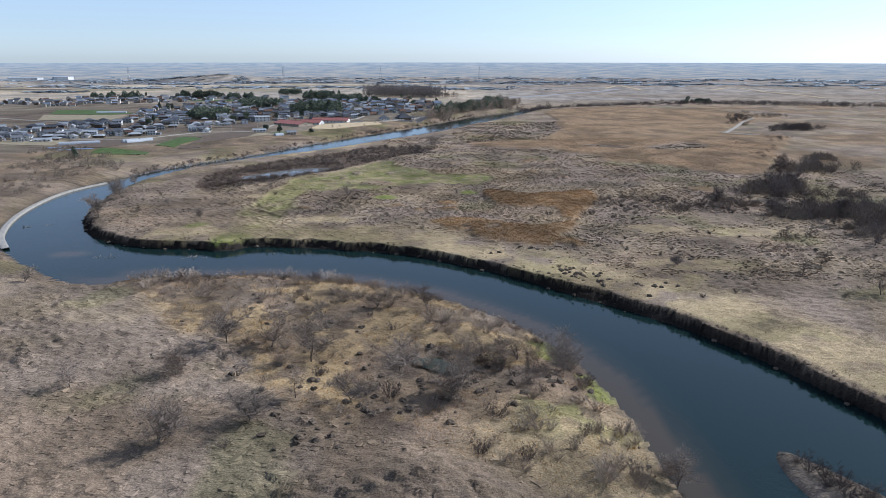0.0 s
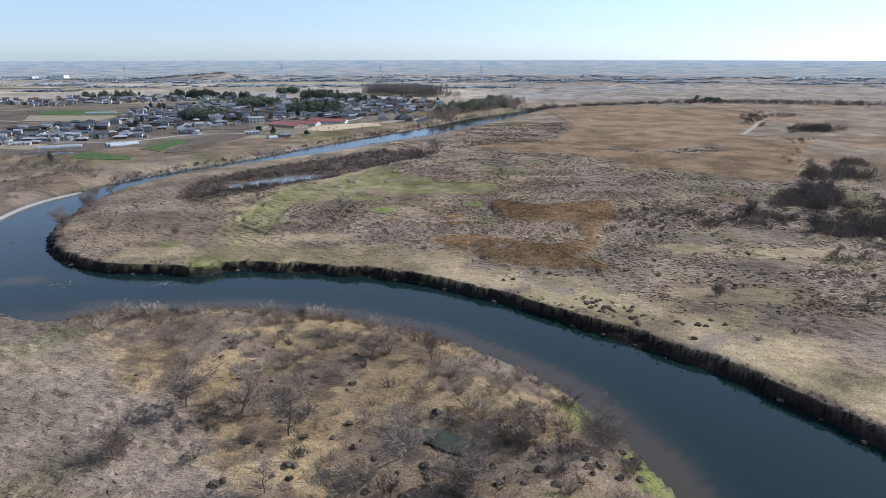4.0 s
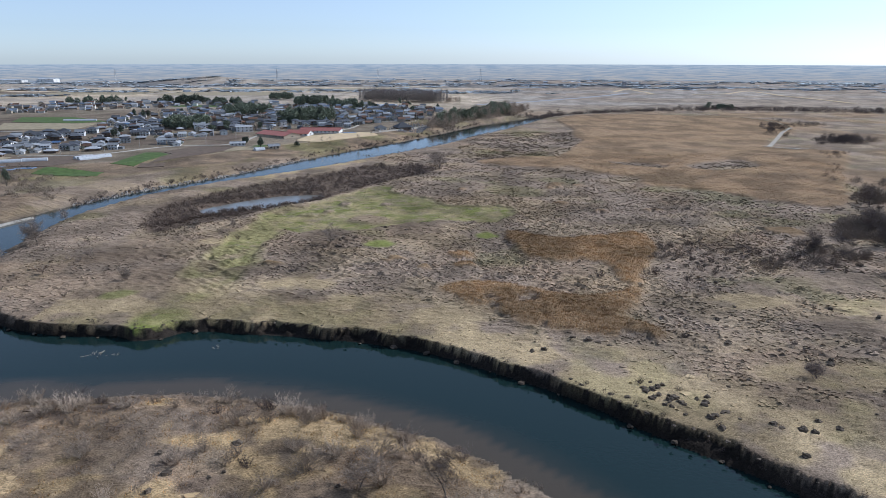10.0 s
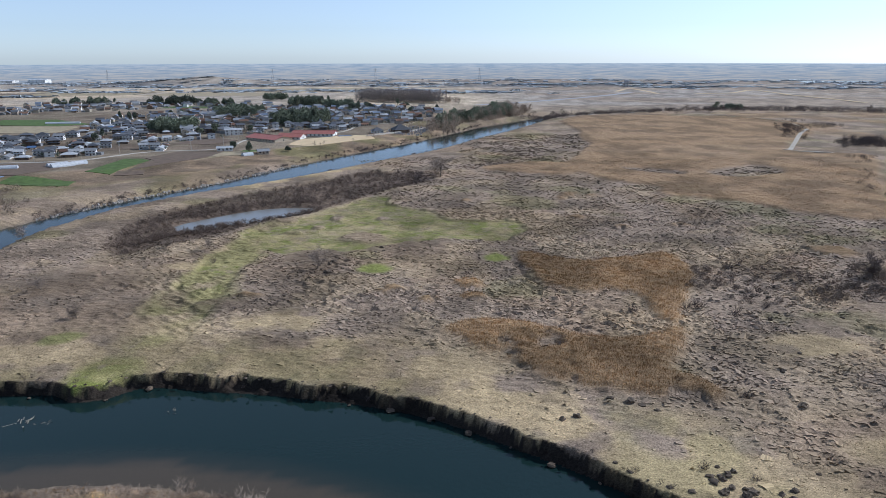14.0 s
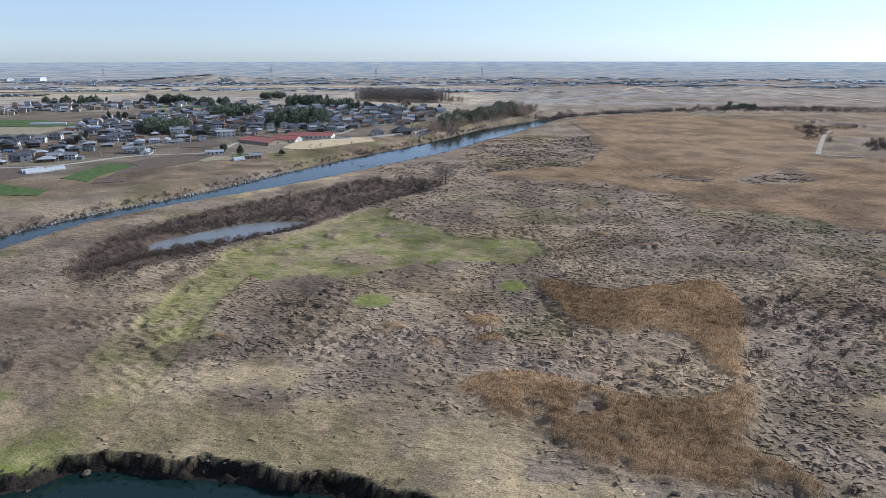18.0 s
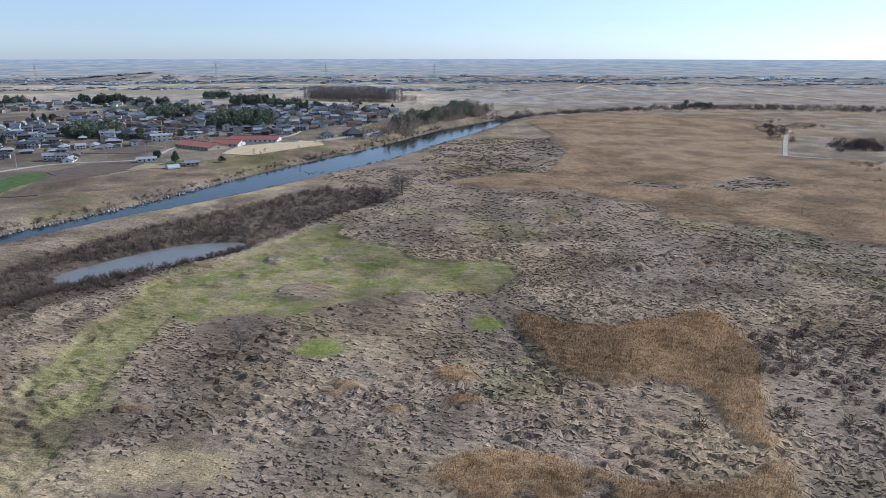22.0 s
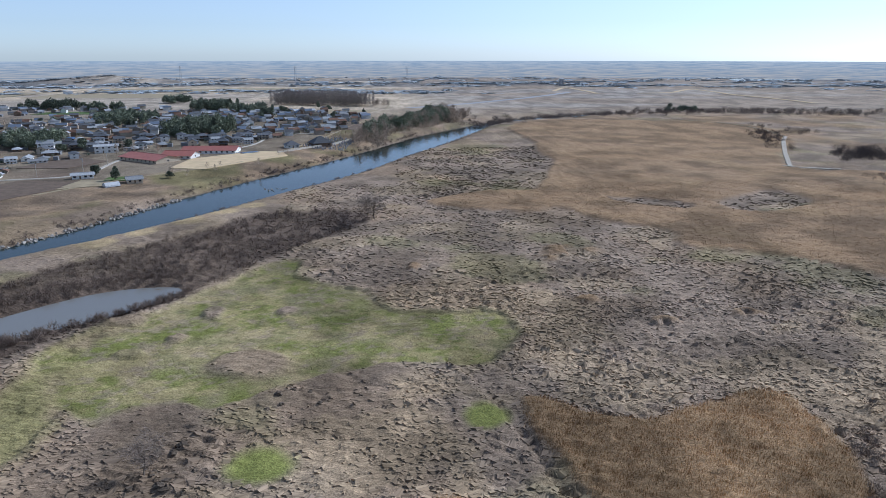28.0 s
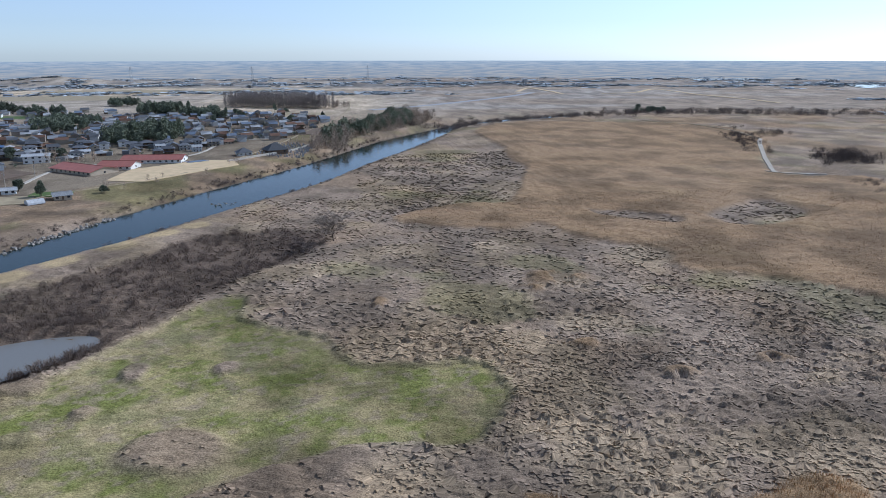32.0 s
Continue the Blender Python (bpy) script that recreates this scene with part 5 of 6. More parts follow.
# ---- evergreen and far woods ----
round_a = leafy_tree(71, 9.0, 8.5, LEAF)
round_b = leafy_tree(72, 11.0, 9.0, LEAF, lobes=11)
cone = leafy_tree(73, 15.0, 6.5, LEAF, "cedar_tree", 16, 1800, True)
grove = leafy_tree(74, 10.0, 8.0, BAMBOO, "bamboo_clump", 12, 1500)
rng_v = random.Random(91)
for cx, cy, r, n, kind in [(-316, 938, 24, 18, 0), (-283, 1114, 30, 20, 3), (-183, 1003, 34, 34, 3), (-240, 1345, 30, 24, 2), (-215, 1360, 20, 12, 2), (-130, 1240, 26, 10, 1), (-490, 1410, 26, 9, 0), (-440, 1420, 20, 6, 1), (-210, 1075, 14, 5, 1),
                           (-345, 1290, 30, 8, 0), (-120, 1290, 26, 8, 1), (-592, 1405, 12, 4, 2), (-672, 1370, 22, 7, 0), (-190, 760, 4, 2, 1), (-172, 742, 3, 2, 1), (-145, 752, 3, 1, 0),
                           (-400, 1180, 20, 5, 0), (-150, 1180, 25, 7, 1), (-60, 1200, 20, 5, 1), (-340, 830, 16, 4, 1), (-260, 900, 14, 3, 0), (-215, 905, 10, 3, 0), (-292, 548, 3, 1, 2), (-70, 1340, 14, 4, 0), (-310, 1010, 18, 5, 1),
                           (-10, 1215, 5, 2, 2), (-420, 1060, 12, 3, 2)]:
    for _ in range(n if n < 4 else n // 2):
        a, q = rng_v.uniform(0, 6.28), r * math.sqrt(rng_v.random())
        x, y = cx + math.cos(a) * q, cy + math.sin(a) * q
        k = kind if rng_v.random() < 0.75 else rng_v.choice((0, 1, 2))
        pat = (round_a, round_b, cone, grove)[k]
        put(pat, x, y, rng_v.uniform(0.6, 1.0) if n < 10 else rng_v.uniform(0.85, 1.25), a, "dark green cedar above the village roofs" if k == 2 else ("pale green bamboo clump in the village grove" if k == 3 else "dense dark evergreen tree among village houses"), group="village trees", sink=0.3)


def light_tree(seed, tall, wide, limbs, start=0.2):
    """A leafless tree for far woods: trunk and many fine limbs."""
    rng = np.random.RandomState(seed)
    out = []
    top = np.array([rng.normal(0, 0.04) * tall, rng.normal(0, 0.04) * tall, tall])
    for a in (0.0, 1.6):
        w = np.array([math.cos(a), math.sin(a), 0]) * 0.004 * tall
        out.append([-w + [0, 0, -0.4], w + [0, 0, -0.4], top])
    for _ in range(limbs):
        h = rng.uniform(start, 0.9)
        a = rng.uniform(0, 6.283)
        p = top * h
        reach = wide * (1.05 - 0.7 * h) * rng.uniform(0.5, 1.0)
        q = p + np.array([math.cos(a) * reach, math.sin(a) * reach, tall * rng.uniform(0.05, 0.25)])
        w = np.array([-math.sin(a), math.cos(a), 0]) * 0.1
        out.append([p - w, p + w, q])
        for _ in range(4):
            u = p + (q - p) * rng.uniform(0.3, 1.0)
            v = u + np.array([rng.uniform(-1, 1), rng.uniform(-1, 1), rng.uniform(0.0, 1)]) * wide * 0.35
            w = np.array([rng.uniform(-1, 1), rng.uniform(-1, 1), 0]) * 0.1
            out.append([u - w, u + w, v])
    return np.array(out)


def light_crown(seed, tall, wide, n):
    """A heap of leafy clumps for the closed canopy of a grove."""
    rng = np.random.RandomState(seed)
    v = rng.normal(size=(n, 3))
    v /= np.linalg.norm(v, axis=1)[:, None]
    v[:, 2] = np.abs(v[:, 2])
    c = v * np.array([wide * 0.5, wide * 0.5, tall * 0.62]) * rng.uniform(0.75, 1.08, (n, 1)) + np.array([0, 0, tall * 0.36])
    low = rng.uniform(size=n) < 0.3
    c[low, 2] *= rng.uniform(0.3, 0.9, low.sum())
    e = rng.normal(size=(n, 2, 3)) * wide * 0.066
    return np.stack([c - e[:, 0], c + e[:, 0], c + e[:, 1]], 1)


crown_t = [light_crown(k + 90, 12.5, 10.0, 400) for k in range(4)]
disc = lambda x, y, a, b: [(x + a * math.cos(k * 0.785), y + b * math.sin(k * 0.785)) for k in range(8)]
for gx, gy, ga, gb, n, size, mat, words in [(-308, 936, 27, 34, 46, (0.8, 1.15), BAMBOO, "rounded grey-green bamboo grove beside houses"), (-190, 1045, 38, 60, 95, (0.8, 1.2), BAMBOO, "wide grey-green bamboo grove in the village"),
                                            (-305, 1180, 36, 62, 70, (0.7, 1.05), LEAF, "dark evergreen grove between houses"), (-330, 1530, 26, 20, 26, (0.8, 1.1), LEAF, "dark evergreen grove behind the village"),
                                            (-238, 1368, 32, 34, 50, (0.9, 1.3), LEAF, "tall dark cedar and evergreen grove"), (-485, 1400, 46, 24, 50, (0.8, 1.2), LEAF, "long dark grove at the back of the village"),
                                            (-390, 1362, 28, 16, 24, (0.7, 1.0), LEAF, "low dark grove at the back of the village"), (-176, 1300, 26, 30, 34, (0.8, 1.15), LEAF, "evergreen grove before the tall wood"),
                                            (-640, 1385, 50, 22, 30, (0.7, 1.1), LEAF, "dark grove round far farmhouses")]:
    joined("village_grove", crown_t, region_spots(disc(gx, gy, ga, gb), n, size, int(gy)), mat, words, "grove")
CLUMP = [(-6, 905), (10, 960), (18, 1020), (66, 1090), (112, 1160), (136, 1250), (112, 1330), (84, 1300), (56, 1190), (10, 1095), (-18, 1010), (-24, 930)]
joined("river_grove", crown_t, region_spots([(2, 975), (12, 1030), (58, 1100), (100, 1175), (112, 1300), (84, 1300), (56, 1190), (10, 1095), (-14, 1010)], 130, (0.7, 1.15), 451, 6), BAMBOO, "soft grey-green bamboo grove along the river bank", "grove")
poplar_t = [light_tree(k + 60, 22, 7.0, 84, 0.06) for k in range(4)]
bare_t = [light_tree(k + 70, 9, 5.5, 60, 0.08) for k in range(5)]
round_t = [template(round_a)[::3], template(round_b)[::3]]
far_trees = []
for k in range(4):
    top = new("bare_tree")
    top.matrix_basis = pose(0, -800, -300)
    tri = light_tree(k + 80, 9.5, 6.5, 90, 0.1)
    g = Geo()
    g.tube((0, 0, -0.5), (0, 0, 5.5), 0.22, 0.08, 5)
    part("trunk", g.mesh("trunk", BARK, True), top)
    part("crown", soup("crown", tri[2:], 3, TWIG), top, "fine leafless twigs")
    far_trees.append(top)
for x, y, s in region_spots(CLUMP, 170, (0.8, 1.4), 411, 2):
    put(far_trees[int(s * 40) % 4], x, y, s, s * 9, "grey leafless tree on the river bank", group="trees along the river", sink=0.3)
joined("river_thicket", line_t, region_spots(CLUMP, 170, (0.7, 1.5), 431, 3), TWIG, "grey leafless thicket between the bank trees", "thicket")
joined("poplar_wood", poplar_t, region_spots([(-172, 1470), (-80, 1428), (-4, 1402), (10, 1450), (-60, 1500), (-160, 1540)], 420, (0.82, 1.0), 412), WOODS, "tall leafless wood of straight trunks behind the village", "wood")
joined("bare_wood", bare_t, region_spots([(0, 1400), (28, 1404), (34, 1430), (4, 1440)], 16, (0.9, 1.2), 413), TREE_TWIG, "low bare wood at the end of the tall stand", "wood")
LINE = [(125, 1120), (160, 1165), (236, 1212), (312, 1240), (420, 1268), (512, 1272), (585, 1245), (677, 1220), (800, 1190), (1100, 1150)]
joined("tree_line", line_t, line_spots(LINE, 520, (0.6, 1.25), 16, 461) + line_spots([(420, 1310), (600, 1300), (800, 1250), (1150, 1210)], 200, (0.6, 1.1), 14, 465), DARK_TWIG, "soft dark scrub under the long tree line", "tree line")
joined("tree_line", bare_t, line_spots(LINE, 70, (0.4, 0.8), 12, 414), DARK_TWIG, "long line of bare trees across the floodplain", "tree line")
joined("tree_line", round_t, line_spots([(450, 1280), (472, 1284)], 14, (0.8, 1.15), 8, 415), LEAF, "round green trees in the floodplain tree line", "tree line")
joined("roadside_thicket", line_t, line_spots([(384, 800), (412, 810), (432, 850)], 90, (0.6, 1.2), 11, 462) + line_spots([(366, 868), (392, 930), (420, 990)], 70, (0.4, 0.9), 8, 463) + line_spots([(440, 975), (480, 1000)], 16, (0.6, 1.0), 8, 464), DARK_TWIG, "dark bare thicket beside the farm track", "thicket")
joined("roadside_trees", line_t, line_spots([(366, 868), (392, 930), (420, 990), (470, 1080)], 40, (0.35, 0.6), 10, 417) + line_spots([(384, 800), (412, 810), (432, 850)], 46, (0.45, 0.75), 11, 418) + line_spots([(262, 560), (330, 690), (345, 712)], 22, (0.4, 0.7), 4, 419), DARK_TWIG, "dark bare trees beside the farm track", "trees")
joined("village_bare_trees", bare_t, line_spots([(-420, 1150), (-300, 960), (-205, 860), (-190, 870)], 20, (0.6, 1.0), 12, 420) + line_spots([(-150, 760), (-100, 800), (-40, 980), (-10, 1020)], 22, (0.4, 0.7), 6, 421), TWIG, "bare trees among the village plots", "trees")


# ---- houses ----
def gable_roof(g, w, d, z, rise, over=0.95, thick=0.22):
    a, b = w / 2 + over, d / 2 + over
    low = z - over * rise / (d / 2)
    pts = []
    for x in (-a, a):
        pts += [(x, -b, low), (x, 0, z + rise), (x, b, low), (x, b, low - thick), (x, 0, z + rise - thick), (x, -b, low - thick)]
    g.add(pts, [(0, 6, 7, 1), (1, 7, 8, 2), (2, 8, 9, 3), (3, 9, 10, 4), (4, 10, 11, 5), (5, 11, 6, 0), (0, 1, 4, 5), (1, 2, 3, 4), (6, 11, 10, 7), (7, 10, 9, 8)])


def hip_roof(g, w, d, z, rise, over=0.95, thick=0.22):
    a, b = w / 2 + over, d / 2 + over
    r = max((w - d) / 2, 0.3)
    g.add([(-a, -b, z - 0.25), (a, -b, z - 0.25), (a, b, z - 0.25), (-a, b, z - 0.25), (-a, -b, z - 0.02), (a, -b, z - 0.02), (a, b, z - 0.02), (-a, b, z - 0.02), (-r, 0, z + rise), (r, 0, z + rise)],
          [(0, 3, 2, 1), (0, 1, 5, 4), (1, 2, 6, 5), (2, 3, 7, 6), (3, 0, 4, 7), (4, 5, 9, 8), (6, 7, 8, 9), (5, 6, 9), (7, 4, 8)])


def house(w, d, storeys, roof, roof_mat, wall_mat, label, skirt=True, rise=None, windows=3):
    """A village house: walls, tiled roof with ridge, eaves roof, windows and door."""
    h = 2.9 * storeys
    rise = rise or d * 0.28
    top = new("house")
    top.matrix_basis = pose(0, -800, -300)
    g = Geo()
    g.box(-w / 2, -d / 2, -0.8, w / 2, d / 2, h)
    if roof == "gable":
        for x in (-w / 2 + 0.02, w / 2 - 0.02):
            g.add([(x, -d / 2, h), (x, d / 2, h), (x, 0, h + rise * 0.96)], [(0, 1, 2)])
    part("wall", g.mesh("wall", wall_mat), top)
    g = Geo()
    (gable_roof if roof == "gable" else hip_roof)(g, w, d, h, rise)
    part("roof", g.mesh("roof", roof_mat), top)
    g = Geo()
    r = w / 2 + 0.5 if roof == "gable" else max((w - d) / 2, 0.3)
    g.box(-r, -0.16, h + rise - 0.06, r, 0.16, h + rise + 0.2)
    part("ridge", g.mesh("ridge", roof_mat), top)
    if skirt and storeys == 2:
        for sy in (-1, 1):
            g = Geo()
            y0, y1 = sy * d / 2, sy * (d / 2 + 1.5)
            g.add([(-w / 2 - 0.3, y0, 3.25), (w / 2 + 0.3, y0, 3.25), (w / 2 + 0.3, y1, 2.65), (-w / 2 - 0.3, y1, 2.65),
                   (-w / 2 - 0.3, y0, 3.05), (w / 2 + 0.3, y0, 3.05), (w / 2 + 0.3, y1, 2.5), (-w / 2 - 0.3, y1, 2.5)],
                  [(0, 1, 2, 3), (7, 6, 5, 4), (0, 4, 5, 1), (2, 6, 7, 3), (1, 5, 6, 2), (3, 7, 4, 0)])
            part("eaves_roof", g.mesh("eaves_roof", roof_mat), top)
    pane = Geo()
    pane.box(-0.8, -0.06, -0.6, 0.8, 0.06, 0.6)
    pane_mesh = pane.mesh("window", GLASS)
    for s in range(storeys):
        for k in range(windows):
            x = (k + 0.5) / windows * w - w / 2
            if s or k != 1:
                part("window", pane_mesh, top).matrix_basis = pose(x, -d / 2, 1.5 + 2.9 * s)
        for sx in (-1, 1):
            part("window", pane_mesh, top).matrix_basis = pose(sx * w / 2, 0, 1.5 + 2.9 * s, 0, 0, 90)
    g = Geo()
    g.box(-0.5, -0.07, 0, 0.5, 0.07, 2.1)
    x = 1.5 / windows * w - w / 2
    part("door", g.mesh("door", WALL_BROWN), top).matrix_basis = pose(x, -d / 2, 0)
    top["label"] = label
    return top


HOMES = [(11, 8, 2, "hip", ROOF_DARK, WALL_WHITE, "two-storey white house with dark tiled hip roof"),
         (10, 7.5, 2, "gable", ROOF_DARK, WALL_BEIGE, "two-storey beige house with dark gable roof"),
         (12, 8, 1, "hip", ROOF_GREY, WALL_BROWN, "low brown farmhouse with grey tiled roof"),
         (9, 7, 2, "gable", ROOF_GREY, WALL_WHITE, "small white house with grey gable roof"),
         (13, 8.5, 2, "hip", ROOF_DARK, WALL_BROWN, "large farmhouse with dark tiles and brown walls"),
         (9, 6, 1, "gable", ROOF_BROWN, WALL_BEIGE, "small shed-like house with brown roof", False),
         (8, 5, 1, "gable", ROOF_BLUE, WALL_BEIGE, "outbuilding with a blue metal roof", False),
         (16, 7, 1, "gable", ROOF_GREY, WALL_WHITE, "long low barn with a grey roof", False, 1.6, 4)]
homes = [house(*row) for row in HOMES]
weights = [6, 6, 7, 4, 6, 4, 1, 2]
front = [(-370, 690), (-345, 682), (-312, 693), (-285, 730), (-250, 752), (-262, 800), (-240, 850), (-205, 862), (-205, 905), (-160, 905), (-128, 892), (-95, 990), (-50, 1000), (-22, 1100), (0, 1230), (-55, 1330),
         (-150, 1330), (-300, 1275), (-410, 1245), (-454, 1111), (-425, 966), (-395, 860), (-450, 834)]
back = [(-620, 1150), (-720, 1310), (-717, 1406), (-520, 1412), (-300, 1400), (-300, 1345), (-480, 1280)]
west = [(-440, 650), (-365, 662), (-355, 700), (-385, 760), (-370, 815), (-400, 860), (-440, 830), (-490, 770), (-510, 690)]
lane = [(-790, 1290), (-720, 1120), (-640, 1140), (-640, 1300), (-700, 1340)]
keep_out = [(-190, 1020, 34), (-190, 1075, 32), (-308, 936, 26), (-300, 1150, 30), (-310, 1210, 30), (-238, 1368, 32), (-176, 1300, 24), (-140, 880, 14), (-58, 915, 36), (-230, 820, 22)]
placed = []
distant = []
for region, target in ((front, 470), (back, 110), (west, 60), (lane, 30)):
    p = np.array(region, float)
    tries = made = 0
    while made < target and tries < 9000:
        tries += 1
        x, y = rng_v.uniform(p[:, 0].min(), p[:, 0].max()), rng_v.uniform(p[:, 1].min(), p[:, 1].max())
        if not inside(np.array([x]), np.array([y]), p)[0] or any(math.hypot(x - a, y - b) < r for a, b, r in keep_out):
            continue
        if any((x - a) ** 2 + (y - b) ** 2 < 8.4 ** 2 for a, b in placed):
            continue
        k = rng_v.choices(range(8), weights)[0]
        placed.append((x, y))
        if region in (back, lane) or y > 985:
            distant.append((x, y))
            made += 1
            continue
        ob = copies(homes[k], pose(x, y, height(x, y), 0, 0, 18 + rng_v.choice((0, 0, 90)) + rng_v.gauss(0, 6)))
        q = rng_v.uniform(0.78, 0.98)
        ob.scale = (q, q, q * 0.88)
        tagged(ob, homes[k]["label"], "house", "village houses")
        made += 1


garden_t = [template(round_a)[::5] * np.array([0.4, 0.4, 0.36]), template(grove)[::5] * np.array([0.45, 0.45, 0.3])]
garden = [(x + rng_v.uniform(-9, 9), y + rng_v.uniform(-9, 9), rng_v.uniform(0.5, 1.3)) for x, y in placed]
joined("garden_hedges", garden_t, garden, LEAF, "clipped evergreen hedges and garden trees between houses", "hedges")
sheds = Geo()
for x, y in placed[::2]:
    sx, sy, z = x + rng_v.uniform(-9, 9), y + rng_v.uniform(-9, 9), height(x, y)
    w, d, h = rng_v.uniform(1.5, 3.5), rng_v.uniform(1.2, 2.5), rng_v.uniform(2.0, 3.0)
    sheds.box(sx - w, sy - d, z - 0.5, sx + w, sy + d, z + h)
    sheds.box(sx - w - 0.3, sy - d - 0.3, z + h, sx + w + 0.3, sy + d + 0.3, z + h + 0.15)
tagged(new("garden_sheds", sheds.mesh("garden_sheds", ROOF_GREY)), "small grey sheds and carports between houses", "sheds", kind="stuff")


def block(name, at, size, roof_mat, wall_mat, label, category, rise=2.2, roof="gable", bays=6, storeys=1):
    """A long public building with its own wall, roof, ridge and windows."""
    top = house(size[0], size[1], storeys, roof, roof_mat, wall_mat, label, False, rise, bays)
    top.name = name
    x, y, a = at
    top.matrix_basis = pose(x, y, height(x, y), 0, 0, a)
    return tagged(top, label, category)


block("school_wing", (-178, 833, -38), (44, 22), ROOF_RED, WALL_BEIGE, "long red-roofed school wing with pale walls", "school", 2.6, bays=9)
block("school_wing", (-158, 846, -10), (24, 18), ROOF_RED, WALL_WHITE, "red-roofed school hall facing the sandy yard", "school", 2.6, bays=5)
block("school_wing", (-140, 876, -3), (44, 20), ROOF_RED, WALL_WHITE, "red-roofed school wing behind the yard", "school", 2.4, bays=10)
block("temple", (-52, 920, 25), (17, 14), ROOF_DARK, WALL_BROWN, "temple hall with a large dark hip roof", "temple", 5.5, "hip", 3)
block("temple_hall", (-76, 902, 25), (11, 9), ROOF_DARK, WALL_WHITE, "small temple hall with dark tiled roof", "temple", 3.2, "hip", 3)
block("white_hall", (-228, 885, 18), (18, 10), ROOF_GREY, WALL_WHITE, "white hall with a pale flat-pitched roof", "hall", 1.2, "gable", 4, 2)
block("white_house", (-287, 911, 12), (12, 9), ROOF_GREY, WALL_WHITE, "tall white house with a pale roof", "house", 2.4, "gable", 3, 2)
block("long_shed", (-198, 752, 20), (13, 5), ROOF_GREY, WALL_WHITE, "long white field shed", "shed", 1.0, "gable", 4)
block("farm_shed", (-160, 735, 25), (9, 6), ROOF_GREY, WALL_BEIGE, "grey-roofed farm shed above the river slope", "shed", 1.4, "gable", 3)
block("white_warehouse", (-98, 1308, 20), (30, 14), VINYL, WALL_WHITE, "white warehouse at the village edge", "warehouse", 1.5, "gable", 5)
block("factory", (-1540, 2625, 0), (110, 40), VINYL, WALL_WHITE, "long white factory on the far plain", "factory", 2.0, "gable", 8, 3)
block("factory", (-1410, 2640, 0), (60, 40), VINYL, WALL_WHITE, "white factory block on the far plain", "factory", 2.0, "gable", 5, 4)


def slab(name, poly, mat, label, category, lift=0.12, kind="structure"):
    """A thin sheet of ground cover lying over the land."""
    bm = bmesh.new()
    bm.faces.new([bm.verts.new((x, y, 0)) for x, y in poly])
    bmesh.ops.triangulate(bm, faces=bm.faces[:])
    bmesh.ops.subdivide_edges(bm, edges=bm.edges[:], cuts=5, use_grid_fill=True)
    for v in bm.verts:
        v.co.z = height(v.co.x, v.co.y) + lift + 0.15
    skirt = bmesh.ops.extrude_edge_only(bm, edges=[e for e in bm.edges if e.is_boundary])
    for v in skirt["geom"]:
        if isinstance(v, bmesh.types.BMVert):
            v.co.z -= 0.6
    me = bpy.data.meshes.new(name)
    bm.to_mesh(me)
    bm.free()
    me.materials.append(mat)
    return tagged(new(name, me), label, category, kind=kind)


slab("school_yard", [(-152, 790), (-126, 782), (-74, 850), (-82, 874), (-106, 876), (-124, 858), (-148, 836)], SAND, "bare sandy school yard", "yard", 0.2)
# plain dark glossy rectangle, not modelled as any particular thing
slab("pond_cover", [(-119, 868), (-104, 876), (-99, 870), (-112, 861)], PANEL, "dark flat rectangular patch beside the yard", "court", 0.35)
slab("green_field", [(-264, 635), (-244, 630), (-240, 690), (-250, 700), (-264, 700)], CROP, "green winter crop field", "field")
slab("green_field", [(-303, 595), (-252, 584), (-256, 606), (-304, 618)], CROP, "narrow green crop field", "field")
slab("dark_plot", [(-240, 627), (-222, 634), (-226, 647), (-243, 640)], SOIL, "dark tilled plot", "field", 0.2)
slab("ploughed_field", [(-238, 640), (-205, 700), (-188, 735), (-236, 745), (-250, 705), (-236, 690)], SOIL, "brown ploughed field by the village", "field")
slab("stubble_field", [(-200, 712), (-172, 722), (-178, 745), (-196, 742)], STUBBLE, "pale stubble field", "field")
slab("ploughed_field", [(-345, 622), (-305, 620), (-290, 650), (-310, 680), (-352, 668)], SOIL, "brown ploughed field", "field")
slab("stubble_field", [(-420, 640), (-356, 630), (-362, 670), (-420, 685)], STUBBLE, "pale stubble field", "field")
slab("green_field", [(-560, 1000), (-470, 985), (-440, 1010), (-520, 1080), (-590, 1075)], CROP, "wide green field behind the houses", "field")
slab("stubble_field", [(-520, 900), (-430, 905), (-440, 980), (-560, 985)], STUBBLE, "pale stubble field", "field")
slab("green_field", [(-470, 1300), (-360, 1290), (-350, 1330), (-460, 1345)], CROP, "green field before the far houses", "field")
slab("ploughed_field", [(-60, 1040), (-20, 1050), (0, 1110), (-40, 1115)], SOIL, "brown field beside the dike", "field")
slab("stubble_field", [(-90, 1230), (-20, 1240), (10, 1330), (-70, 1345)], STUBBLE, "pale field by the tall wood", "field")
slab("green_field", [(-182, 738), (-158, 742), (-160, 757), (-182, 754)], CROP, "small green garden plot", "field")
slab("ploughed_field", [(-262, 800), (-225, 796), (-208, 830), (-232, 848), (-256, 832)], SOIL, "brown plot among the houses", "field")


TARP = material("blue_tarp", (0.20, 0.32, 0.50), 0.5, 0.2, 1.5)
for k, (x, y) in enumerate([(-330, 606), (-318, 612), (-345, 618)]):
    slab("blue_tarp", [(x - 7, y - 3), (x + 7, y - 2), (x + 8, y + 3), (x - 6, y + 2)], TARP, "blue plastic sheet over a garden bed", "tarp", 0.2)


